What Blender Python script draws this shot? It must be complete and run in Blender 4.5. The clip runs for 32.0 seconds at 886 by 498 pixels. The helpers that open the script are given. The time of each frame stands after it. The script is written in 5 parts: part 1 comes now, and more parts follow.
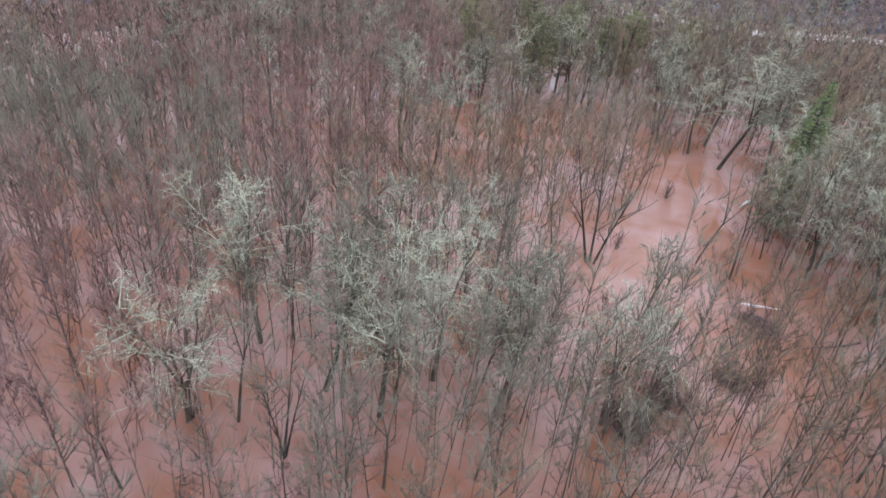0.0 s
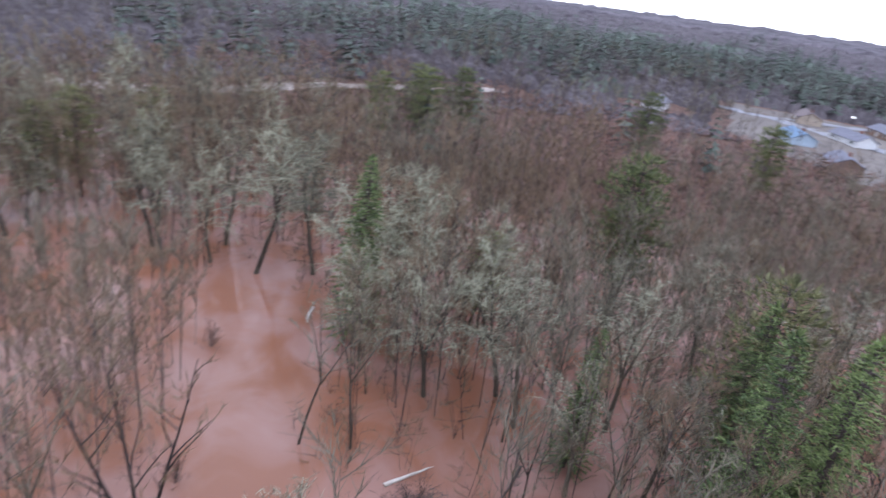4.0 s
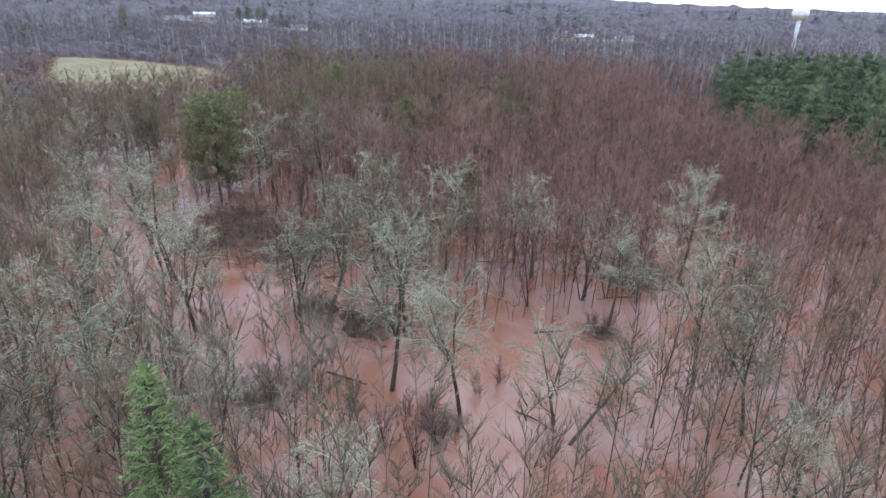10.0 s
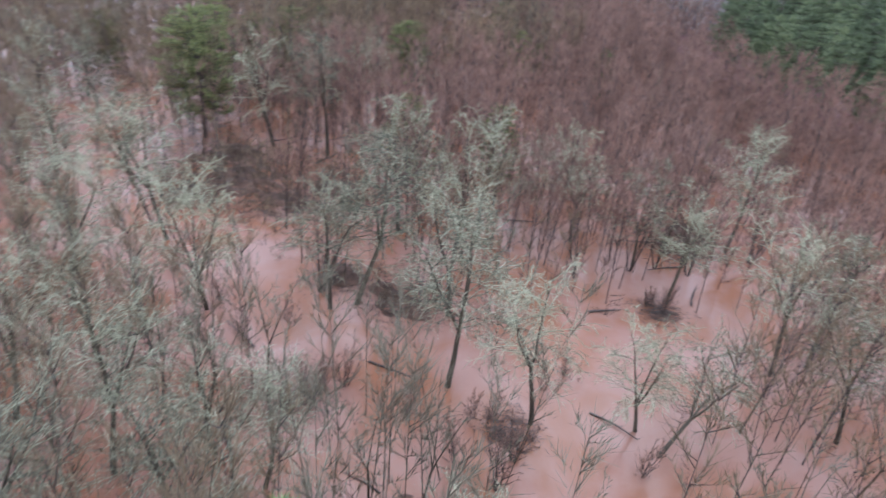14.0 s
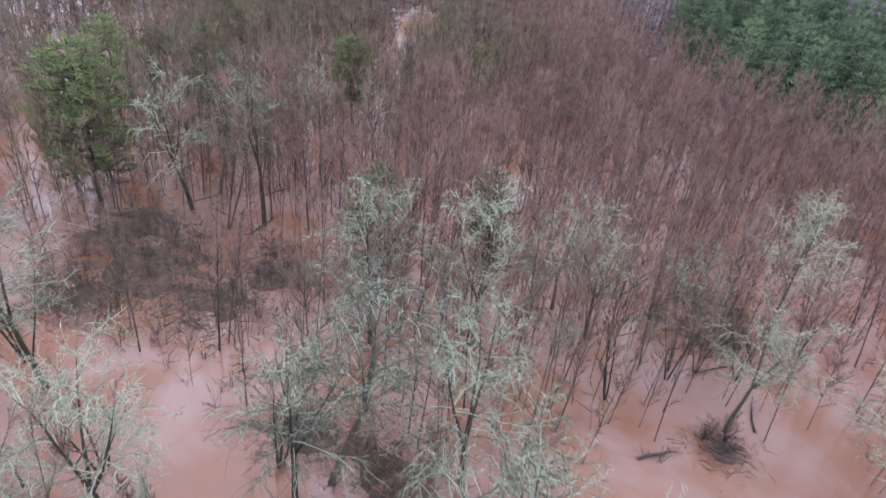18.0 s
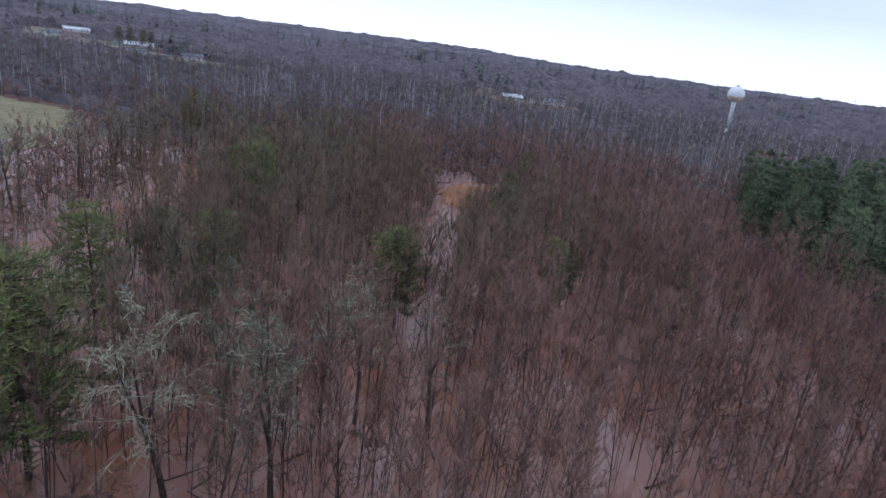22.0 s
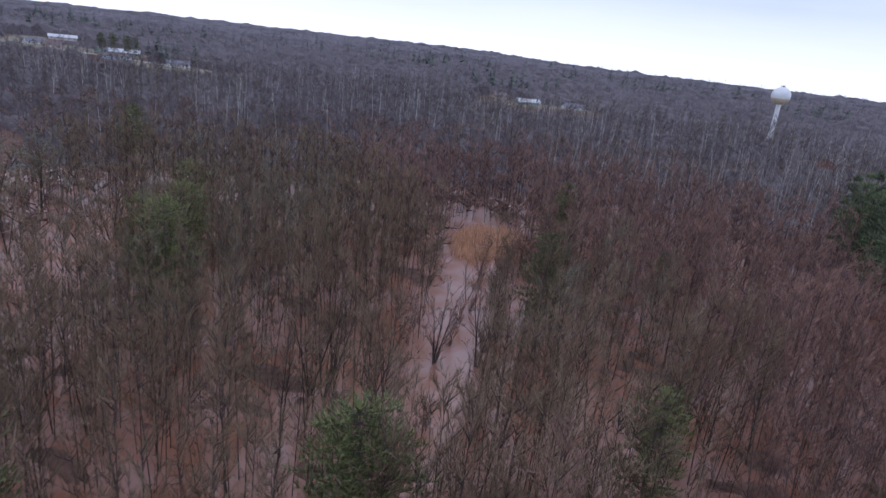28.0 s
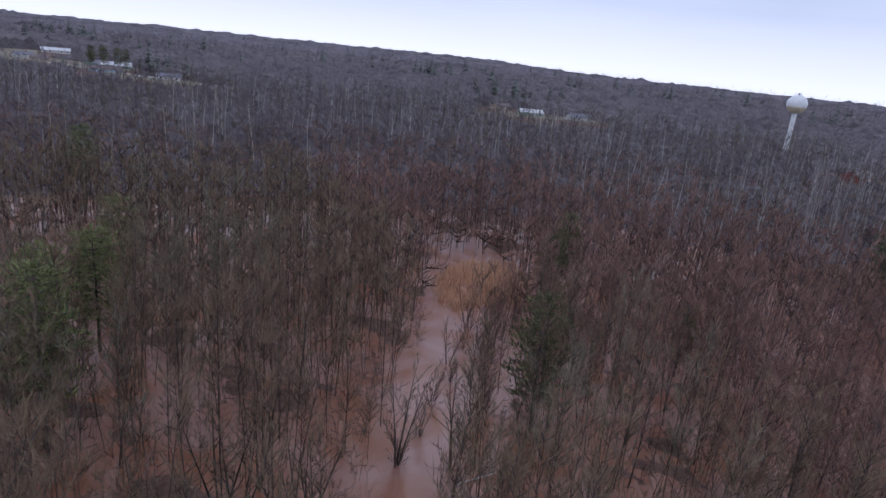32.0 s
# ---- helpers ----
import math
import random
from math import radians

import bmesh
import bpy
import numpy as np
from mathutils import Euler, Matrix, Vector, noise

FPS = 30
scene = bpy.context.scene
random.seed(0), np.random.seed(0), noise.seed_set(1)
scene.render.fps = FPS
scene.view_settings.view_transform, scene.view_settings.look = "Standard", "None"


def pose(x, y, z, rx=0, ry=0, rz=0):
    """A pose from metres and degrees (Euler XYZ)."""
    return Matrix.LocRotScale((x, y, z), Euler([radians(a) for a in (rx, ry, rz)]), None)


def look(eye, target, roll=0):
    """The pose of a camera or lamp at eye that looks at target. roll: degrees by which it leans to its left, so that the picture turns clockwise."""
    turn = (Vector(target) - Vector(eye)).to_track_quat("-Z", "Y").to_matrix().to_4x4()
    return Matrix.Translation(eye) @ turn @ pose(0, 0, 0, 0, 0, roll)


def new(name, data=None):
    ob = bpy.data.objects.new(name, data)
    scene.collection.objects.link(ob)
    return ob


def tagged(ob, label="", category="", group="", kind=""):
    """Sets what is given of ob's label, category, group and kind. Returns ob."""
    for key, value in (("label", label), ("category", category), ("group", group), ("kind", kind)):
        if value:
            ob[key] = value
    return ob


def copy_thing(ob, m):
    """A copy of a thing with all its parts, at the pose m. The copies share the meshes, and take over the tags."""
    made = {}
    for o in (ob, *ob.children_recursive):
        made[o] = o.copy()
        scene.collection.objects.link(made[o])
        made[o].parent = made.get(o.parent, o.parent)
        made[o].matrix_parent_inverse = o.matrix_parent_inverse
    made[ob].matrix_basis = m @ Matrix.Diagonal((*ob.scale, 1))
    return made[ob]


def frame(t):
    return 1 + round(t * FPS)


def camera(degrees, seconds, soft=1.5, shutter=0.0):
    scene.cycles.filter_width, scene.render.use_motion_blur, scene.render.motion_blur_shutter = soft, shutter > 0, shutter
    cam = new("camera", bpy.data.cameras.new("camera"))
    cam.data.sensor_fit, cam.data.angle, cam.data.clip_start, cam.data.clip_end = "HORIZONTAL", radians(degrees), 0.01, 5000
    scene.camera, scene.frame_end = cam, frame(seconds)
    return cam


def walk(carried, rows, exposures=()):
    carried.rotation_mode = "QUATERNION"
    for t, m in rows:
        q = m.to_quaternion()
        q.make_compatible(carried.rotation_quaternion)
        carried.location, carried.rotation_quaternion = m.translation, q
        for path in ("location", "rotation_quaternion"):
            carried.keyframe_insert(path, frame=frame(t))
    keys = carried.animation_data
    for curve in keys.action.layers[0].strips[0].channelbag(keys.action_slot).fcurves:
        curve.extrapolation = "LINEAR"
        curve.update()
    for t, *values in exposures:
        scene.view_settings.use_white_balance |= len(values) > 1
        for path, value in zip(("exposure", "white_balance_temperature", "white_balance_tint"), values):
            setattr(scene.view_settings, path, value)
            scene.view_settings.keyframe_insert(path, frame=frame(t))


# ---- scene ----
# ---------------------------------------------------------------- camera
cam = camera(69.9, 32.0, soft=1.5, shutter=0.5)
PATH = [
    (0, (56.36, 45.25, 45.96), (44.72, 4.74, 19.07), 5.86),
    (0.5, (54.26, 42.62, 45.79), (42.86, 1.87, 19.17), 6.94),
    (1, (51.86, 39.39, 44.99), (38.88, -1.41, 19.17), 7.49),
    (1.5, (49.47, 35.92, 44.69), (35.73, -4.89, 19.28), 7.48),
    (2, (46.85, 32.11, 44.07), (28.72, -7.61, 19.71), 8.40),
    (2.5, (44.39, 27.76, 43.10), (18.73, -8.60, 20.31), 8.85),
    (4.5, (36.30, 9.97, 41.77), (-8.19, -3.12, 23.09), 7.81),
    (5, (33.30, 6.10, 41.80), (-13.30, 3.44, 23.87), 6.88),
    (5.5, (30.20, 3.15, 41.77), (-16.29, 9.36, 24.44), 5.22),
    (6, (27.08, 0.47, 41.87), (-16.98, 16.84, 24.83), 3.82),
    (6.5, (24.68, -2.40, 42.39), (-14.32, 23.97, 25.54), 2.95),
    (7, (22.28, -4.33, 42.86), (-6.98, 32.57, 26.06), 1.21),
    (7.5, (18.87, -5.93, 42.77), (0.04, 37.15, 25.76), 0.37),
    (8, (15.59, -6.77, 42.62), (3.48, 38.47, 25.13), 0.46),
    (8.5, (12.75, -6.97, 42.45), (6.20, 39.26, 24.54), 0.42),
    (9, (10.09, -6.60, 42.30), (5.30, 39.66, 23.97), 1.03),
    (9.5, (7.90, -5.97, 42.30), (6.92, 40.41, 23.64), 1.22),
    (10, (5.99, -5.27, 42.34), (8.79, 40.94, 23.45), 1.56),
    (10.5, (4.20, -4.07, 42.18), (7.90, 41.97, 23.04), 2.18),
    (11, (2.86, -3.01, 42.23), (6.48, 42.00, 20.76), 2.71),
    (11.5, (1.33, -1.41, 42.31), (4.84, 42.07, 17.87), 3.53),
    (12, (-0.01, 0.01, 42.41), (3.28, 43.42, 17.82), 4.12),
    (12.5, (-1.35, 1.67, 42.49), (1.71, 45.06, 17.84), 4.60),
    (13, (-2.57, 3.48, 42.55), (0.29, 46.87, 17.87), 5.06),
    (13.5, (-3.83, 5.71, 42.77), (0.07, 49.01, 18.07), 5.36),
    (14, (-4.82, 7.96, 43.00), (1.84, 51.02, 18.47), 5.31),
    (14.5, (-5.76, 10.32, 43.60), (6.50, 52.32, 19.41), 4.75),
    (16.5, (-7.63, 22.85, 44.08), (5.61, 64.26, 19.38), 5.70),
    (17, (-7.78, 26.14, 44.27), (5.23, 67.55, 19.42), 5.90),
    (17.5, (-7.86, 29.80, 44.52), (4.51, 71.34, 19.55), 6.20),
    (18, (-8.32, 34.09, 44.75), (4.07, 75.37, 19.45), 6.60),
    (18.5, (-8.80, 38.47, 44.79), (3.67, 79.80, 19.59), 7.10),
    (19, (-8.99, 42.63, 44.72), (3.46, 86.77, 24.82), 6.90),
    (19.5, (-8.91, 46.11, 44.94), (3.21, 92.05, 29.36), 6.70),
    (20, (-9.10, 50.08, 44.85), (2.94, 96.07, 29.33), 6.90),
    (20.5, (-9.31, 54.41, 44.76), (2.53, 100.42, 29.26), 7.00),
    (21, (-9.52, 58.56, 44.66), (2.19, 104.65, 29.19), 7.20),
    (21.5, (-9.61, 63.01, 44.54), (1.96, 109.10, 29.04), 7.30),
    (22, (-9.58, 67.15, 44.27), (1.88, 113.29, 28.77), 7.40),
    (22.5, (-9.52, 71.61, 43.99), (1.82, 117.80, 28.49), 7.40),
    (23, (-9.29, 75.69, 43.83), (1.93, 121.89, 28.33), 7.50),
    (23.5, (-8.94, 80.06, 43.67), (2.15, 126.25, 28.12), 7.40),
    (24, (-8.24, 84.66, 43.67), (2.73, 130.87, 28.07), 7.30),
    (24.5, (-7.54, 88.87, 43.56), (3.38, 135.09, 27.96), 7.30),
    (25, (-6.78, 93.19, 43.62), (4.09, 139.43, 28.00), 7.20),
    (25.5, (-5.87, 97.06, 43.68), (5.00, 143.31, 28.06), 7.10),
    (27.5, (-0.32, 113.25, 42.68), (10.30, 159.62, 27.26), 6.50),
    (28, (1.09, 116.54, 42.81), (11.69, 162.93, 27.43), 6.40),
    (28.5, (2.41, 119.41, 42.87), (12.95, 165.83, 27.54), 6.20),
    (29, (3.79, 122.17, 42.94), (14.23, 168.61, 27.67), 6.10),
    (29.5, (4.95, 124.64, 43.02), (15.34, 171.12, 27.85), 5.90),
    (30, (6.16, 127.26, 43.06), (16.51, 173.81, 27.96), 5.90),
    (30.5, (7.28, 129.61, 43.26), (17.55, 176.16, 28.24), 5.80),
    (31, (8.20, 132.09, 43.27), (18.42, 178.69, 28.37), 5.80),
    (31.5, (9.01, 134.35, 43.28), (19.15, 181.00, 28.43), 5.80),
    (32, (9.59, 136.33, 43.32), (19.66, 183.01, 28.52), 5.80),
]
EXPOSURES = [(0, 0.98, 5720, 15), (2.5, 0.88, 5600, 15), (4.5, 0.6, 5650, 20), (6, 0.32, 5700, 22), (7, -0.12, 5620, 22), (8, -0.02, 5560, 20), (9, 0.36, 5560, 19), (10, 0.76, 5480, 12),
             (11.5, 0.95, 5620, 13), (17, 0.96, 5450, 12), (18.3, 1.0, 5370, 12), (19.2, 1.1, 5190, 12), (20, 0.74, 5190, 12), (21, 0.14, 5240, 13), (23, -0.36, 5390, 18), (28, -0.32, 5430, 20), (29.5, -0.42, 5450, 20), (32, -0.52, 5520, 19)]
walk(cam, [(t, look(eye, target, roll)) for t, eye, target, roll in PATH], EXPOSURES)

# ---------------------------------------------------------------- sky and sun: overcast, no shadows
world = bpy.data.worlds.new("overcast_sky")
scene.world = world
world.use_nodes = True
wn, wl = world.node_tree.nodes, world.node_tree.links
wn.clear()
sky = wn.new("ShaderNodeTexSky")
sky.sky_type, sky.sun_disc = "NISHITA", False
sky.sun_elevation, sky.sun_rotation = radians(38), radians(200)
sky.air_density, sky.dust_density = 1.0, 4.0
coord = wn.new("ShaderNodeTexCoord")
stretch = wn.new("ShaderNodeMapping")
stretch.inputs["Scale"].default_value = (1.5, 1.5, 7.0)
cloud = wn.new("ShaderNodeTexNoise")
cloud.inputs["Scale"].default_value, cloud.inputs["Detail"].default_value = 1.6, 4.0
tone = wn.new("ShaderNodeValToRGB")
tone.color_ramp.elements[0].position, tone.color_ramp.elements[1].position = 0.3, 0.72
tone.color_ramp.elements[0].color = (9.8, 10.5, 11.9, 1)
tone.color_ramp.elements[1].color = (11.9, 12.4, 13.4, 1)
height = wn.new("ShaderNodeSeparateXYZ")
band = wn.new("ShaderNodeMapRange")
band.inputs["From Min"].default_value, band.inputs["From Max"].default_value = 0.0, 0.09
glare = wn.new("ShaderNodeMix")
glare.data_type = "RGBA"
glare.inputs[6].default_value = (16.4, 16.2, 16.2, 1)
wl.new(coord.outputs["Generated"], height.inputs["Vector"])
wl.new(height.outputs["Z"], band.inputs["Value"])
wl.new(band.outputs["Result"], glare.inputs[0])
wl.new(tone.outputs["Color"], glare.inputs[7])
veil = wn.new("ShaderNodeMix")
veil.data_type = "RGBA"
veil.inputs[0].default_value = 0.88
back = wn.new("ShaderNodeBackground")
back.inputs["Strength"].default_value = 0.1
out = wn.new("ShaderNodeOutputWorld")
wl.new(coord.outputs["Generated"], stretch.inputs["Vector"])
wl.new(stretch.outputs["Vector"], cloud.inputs["Vector"])
wl.new(cloud.outputs["Fac"], tone.inputs["Fac"])
wl.new(sky.outputs["Color"], veil.inputs[6])
wl.new(glare.outputs[2], veil.inputs[7])
wl.new(veil.outputs[2], back.inputs["Color"])
wl.new(back.outputs["Background"], out.inputs["Surface"])

sun = new("sun", bpy.data.lights.new("sun", "SUN"))
sun.data.energy, sun.data.angle, sun.data.color = 0.5, radians(50), (1.0, 0.96, 0.92)
sun.matrix_world = look((0, 0, 300), (-60, -165, 70))


# ---------------------------------------------------------------- materials
def material(name, low, high, scale=3.0, rough=0.85, fine=None, bump=0.0, bump_scale=20.0, spread=0.0, islands=0.0,
             metallic=0.0, specular=0.35, distort=0.0):
    """Two base colours mixed by coarse and fine noise at real size; spread varies each object, islands each loose piece."""
    m = bpy.data.materials.new(name)
    m.use_nodes = True
    n, l = m.node_tree.nodes, m.node_tree.links
    p = n["Principled BSDF"]
    p.inputs["Roughness"].default_value, p.inputs["Metallic"].default_value = rough, metallic
    p.inputs["Specular IOR Level"].default_value = specular
    where = n.new("ShaderNodeNewGeometry")
    coarse = n.new("ShaderNodeTexNoise")
    coarse.inputs["Scale"].default_value, coarse.inputs["Detail"].default_value = 1.0 / scale, 5.0
    coarse.inputs["Distortion"].default_value = distort
    l.new(where.outputs["Position"], coarse.inputs["Vector"])
    grain = n.new("ShaderNodeTexNoise")
    grain.inputs["Scale"].default_value, grain.inputs["Detail"].default_value = fine or 12.0 / scale, 3.0
    l.new(where.outputs["Position"], grain.inputs["Vector"])
    add = n.new("ShaderNodeMath")
    add.operation = "MULTIPLY_ADD"
    add.inputs[1].default_value = 0.5
    half = n.new("ShaderNodeMath")
    half.operation = "MULTIPLY"
    half.inputs[1].default_value = 0.5
    l.new(grain.outputs["Fac"], half.inputs[0])
    l.new(coarse.outputs["Fac"], add.inputs[0])
    l.new(half.outputs[0], add.inputs[2])
    fac = add.outputs[0]
    for amount, source in ((spread, "ShaderNodeObjectInfo"), (islands, "island")):
        if amount:
            src = where.outputs["Random Per Island"] if source == "island" else n.new(source).outputs["Random"]
            shift = n.new("ShaderNodeMath")
            shift.operation = "MULTIPLY_ADD"
            shift.inputs[1].default_value = amount
            l.new(src, shift.inputs[0])
            sub = n.new("ShaderNodeMath")
            sub.operation = "SUBTRACT"
            sub.inputs[1].default_value = amount / 2
            l.new(fac, shift.inputs[2])
            l.new(shift.outputs[0], sub.inputs[0])
            fac = sub.outputs[0]
    ramp = n.new("ShaderNodeValToRGB")
    ramp.color_ramp.elements[0].position, ramp.color_ramp.elements[1].position = 0.32, 0.68
    ramp.color_ramp.elements[0].color, ramp.color_ramp.elements[1].color = (*low, 1), (*high, 1)
    l.new(fac, ramp.inputs["Fac"])
    l.new(ramp.outputs["Color"], p.inputs["Base Color"])
    if bump:
        tex = n.new("ShaderNodeTexNoise")
        tex.inputs["Scale"].default_value, tex.inputs["Detail"].default_value = bump_scale, 4.0
        l.new(where.outputs["Position"], tex.inputs["Vector"])
        b = n.new("ShaderNodeBump")
        b.inputs["Strength"].default_value, b.inputs["Distance"].default_value = bump, 0.1
        l.new(tex.outputs["Fac"], b.inputs["Height"])
        l.new(b.outputs["Normal"], p.inputs["Normal"])
    return m


PLUM_TWIG = material("bare_purplish_twigs", (0.135, 0.066, 0.084), (0.36, 0.190, 0.232), 14.0, 0.9, fine=0.6, islands=0.2)
BARK = material("dark_wet_bark", (0.045, 0.034, 0.030), (0.115, 0.090, 0.078), 1.2, 0.9, bump=0.5, bump_scale=14, spread=0.3)
GREY_BARK = material("grey_lichen_bark", (0.048, 0.038, 0.028), (0.135, 0.114, 0.082), 1.5, 0.9, bump=0.5, bump_scale=10, spread=0.3)
LICHEN = material("lichen_covered_twigs", (0.095, 0.090, 0.064), (0.43, 0.425, 0.293), 2.5, 0.95, fine=2.5, spread=0.3, islands=0.55)
TWIG = material("bare_brown_twigs", (0.103, 0.075, 0.047), (0.306, 0.222, 0.140), 14.0, 0.9, fine=0.6, islands=0.2)
RED_TWIG = material("bare_reddish_twigs", (0.128, 0.076, 0.060), (0.366, 0.220, 0.172), 14.0, 0.9, fine=0.6, islands=0.2)
GREY_TWIG = material("bare_grey_twigs", (0.102, 0.090, 0.064), (0.285, 0.252, 0.180), 14.0, 0.9, fine=0.6, islands=0.2)
BIRCH_BARK = material("white_birch_bark", (0.19, 0.17, 0.155), (0.63, 0.61, 0.56), 0.8, 0.8, spread=0.2)
# Distance haze is put into this twig colour: greyer and bluer than TWIG.
HAZE_TWIG = material("haze_tinted_twigs", (0.094, 0.079, 0.080), (0.215, 0.182, 0.183), 25.0, 0.95, fine=0.4, islands=0.08)
PALE_TWIG = material("pale_birch_twigs", (0.11, 0.085, 0.075), (0.28, 0.24, 0.21), 14.0, 0.9, islands=0.2)
FIR = material("bright_fir_needles", (0.053, 0.082, 0.028), (0.212, 0.268, 0.090), 1.6, 0.75, fine=3.0, islands=0.4, spread=0.2)
PINE = material("dark_pine_needles", (0.050, 0.071, 0.039), (0.192, 0.232, 0.114), 2.2, 0.75, fine=3.0, islands=0.15, spread=0.25)
WHITE_PINE = material("soft_pine_needles", (0.061, 0.079, 0.030), (0.230, 0.250, 0.096), 2.2, 0.75, fine=3.0, islands=0.4, spread=0.25)
SPRUCE = material("dull_spruce_needles", (0.066, 0.072, 0.032), (0.215, 0.212, 0.092), 2.2, 0.8, fine=3.0, islands=0.4, spread=0.25)
LITTER = material("wet_leaf_litter", (0.060, 0.034, 0.025), (0.20, 0.112, 0.080), 5.0, 0.9, fine=1.1, bump=0.6, bump_scale=3)
REED = material("dry_tan_reeds", (0.50, 0.29, 0.17), (0.86, 0.60, 0.40), 3.0, 0.9, islands=0.4)
YARD = material("worn_yard", (0.11, 0.092, 0.082), (0.23, 0.20, 0.17), 9.0, 0.9, fine=0.6)
GRASS = material("pale_winter_grass", (0.150, 0.130, 0.066), (0.285, 0.248, 0.130), 16.0, 0.9, fine=0.5, bump=0.4, bump_scale=2)
DEAD_WOOD = material("bleached_dead_wood", (0.42, 0.36, 0.30), (0.75, 0.70, 0.62), 0.7, 0.8)
ASPHALT = material("damp_asphalt", (0.15, 0.15, 0.16), (0.30, 0.30, 0.32), 6.0, 0.6, fine=2.0)
GRAVEL = material("pale_gravel", (0.28, 0.23, 0.19), (0.50, 0.43, 0.37), 5.0, 0.9, fine=2.0)
TANK_WHITE = material("white_tank_paint", (0.62, 0.64, 0.64), (0.86, 0.87, 0.86), 4.0, 0.45)
TANK_BLUE = material("pale_blue_tank_paint", (0.50, 0.60, 0.62), (0.72, 0.80, 0.80), 5.0, 0.45)
RUST = material("rusty_yellow_stain", (0.46, 0.36, 0.19), (0.76, 0.70, 0.56), 1.2, 0.7)
METAL = material("dull_steel", (0.20, 0.20, 0.21), (0.36, 0.36, 0.37), 1.0, 0.5, metallic=0.6)
GLASS = material("dark_window_glass", (0.02, 0.025, 0.03), (0.05, 0.06, 0.07), 2.0, 0.12, specular=0.6)
TRIM = material("white_painted_trim", (0.62, 0.62, 0.60), (0.82, 0.82, 0.80), 2.0, 0.6)
BRICK = material("dark_brick", (0.16, 0.07, 0.05), (0.30, 0.14, 0.10), 0.6, 0.9)
RUBBER = material("black_rubber", (0.015, 0.015, 0.015), (0.03, 0.03, 0.03), 0.3, 0.8)
# Paler, bluer wood colour painted in place of the haze over distance.
HAZED_WOOD = material("haze_tinted_woods", (0.122, 0.108, 0.118), (0.30, 0.270, 0.290), 90.0, 0.95, fine=0.3, islands=0.12)
# Darkened in colour, as the upward sheet catches more sky light than twigs.
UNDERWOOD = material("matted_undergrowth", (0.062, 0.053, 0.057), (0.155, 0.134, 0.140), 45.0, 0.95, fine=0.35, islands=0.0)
# Slight blue in the colour stands for haze on the skyline.
SKYLINE = material("haze_tinted_skyline", (0.050, 0.044, 0.052), (0.175, 0.155, 0.168), 160.0, 0.95, fine=0.06)
DULL_GRASS = material("dull_winter_lawn", (0.13, 0.115, 0.078), (0.27, 0.24, 0.165), 12.0, 0.9, fine=0.5)
# Needle green lightened and greyed: the haze is part of the base colour.
HAZED_PINE = material("haze_tinted_evergreens", (0.055, 0.074, 0.060), (0.160, 0.190, 0.150), 30.0, 0.95, fine=0.3, islands=0.3)


def muddy_water():
    m = bpy.data.materials.new("muddy_flood_water")
    m.use_nodes = True
    n, l = m.node_tree.nodes, m.node_tree.links
    p = n["Principled BSDF"]
    p.inputs["IOR"].default_value = 1.4
    where = n.new("ShaderNodeNewGeometry")
    silt = n.new("ShaderNodeTexNoise")
    silt.inputs["Scale"].default_value, silt.inputs["Detail"].default_value = 0.1, 5.0
    silt.inputs["Distortion"].default_value = 0.6
    l.new(where.outputs["Position"], silt.inputs["Vector"])
    ramp = n.new("ShaderNodeValToRGB")
    ramp.color_ramp.elements[0].position, ramp.color_ramp.elements[1].position = 0.42, 0.61
    ramp.color_ramp.elements[0].color = (0.265, 0.116, 0.066, 1)
    ramp.color_ramp.elements[1].color = (0.325, 0.180, 0.140, 1)
    l.new(silt.outputs["Fac"], ramp.inputs["Fac"])
    l.new(ramp.outputs["Color"], p.inputs["Base Color"])
    flow = n.new("ShaderNodeTexNoise")
    flow.inputs["Scale"].default_value, flow.inputs["Detail"].default_value = 0.05, 3.0
    l.new(where.outputs["Position"], flow.inputs["Vector"])
    rough = n.new("ShaderNodeMapRange")
    rough.inputs["From Min"].default_value, rough.inputs["From Max"].default_value = 0.35, 0.65
    rough.inputs["To Min"].default_value, rough.inputs["To Max"].default_value = 0.04, 0.20
    l.new(flow.outputs["Fac"], rough.inputs["Value"])
    l.new(rough.outputs["Result"], p.inputs["Roughness"])
    ripple = n.new("ShaderNodeTexNoise")
    ripple.inputs["Scale"].default_value, ripple.inputs["Detail"].default_value = 1.3, 4.0
    ripple.inputs["Distortion"].default_value = 0.6
    l.new(where.outputs["Position"], ripple.inputs["Vector"])
    b = n.new("ShaderNodeBump")
    b.inputs["Strength"].default_value, b.inputs["Distance"].default_value = 0.2, 0.05
    l.new(ripple.outputs["Fac"], b.inputs["Height"])
    l.new(b.outputs["Normal"], p.inputs["Normal"])
    return m


WATER = muddy_water()


def lamp_glow():
    m = bpy.data.materials.new("lit_street_lamp")
    m.use_nodes = True
    p = m.node_tree.nodes["Principled BSDF"]
    p.inputs["Emission Color"].default_value = (1.0, 0.96, 0.88, 1)
    p.inputs["Emission Strength"].default_value = 9.0
    return m


GLOW = lamp_glow()

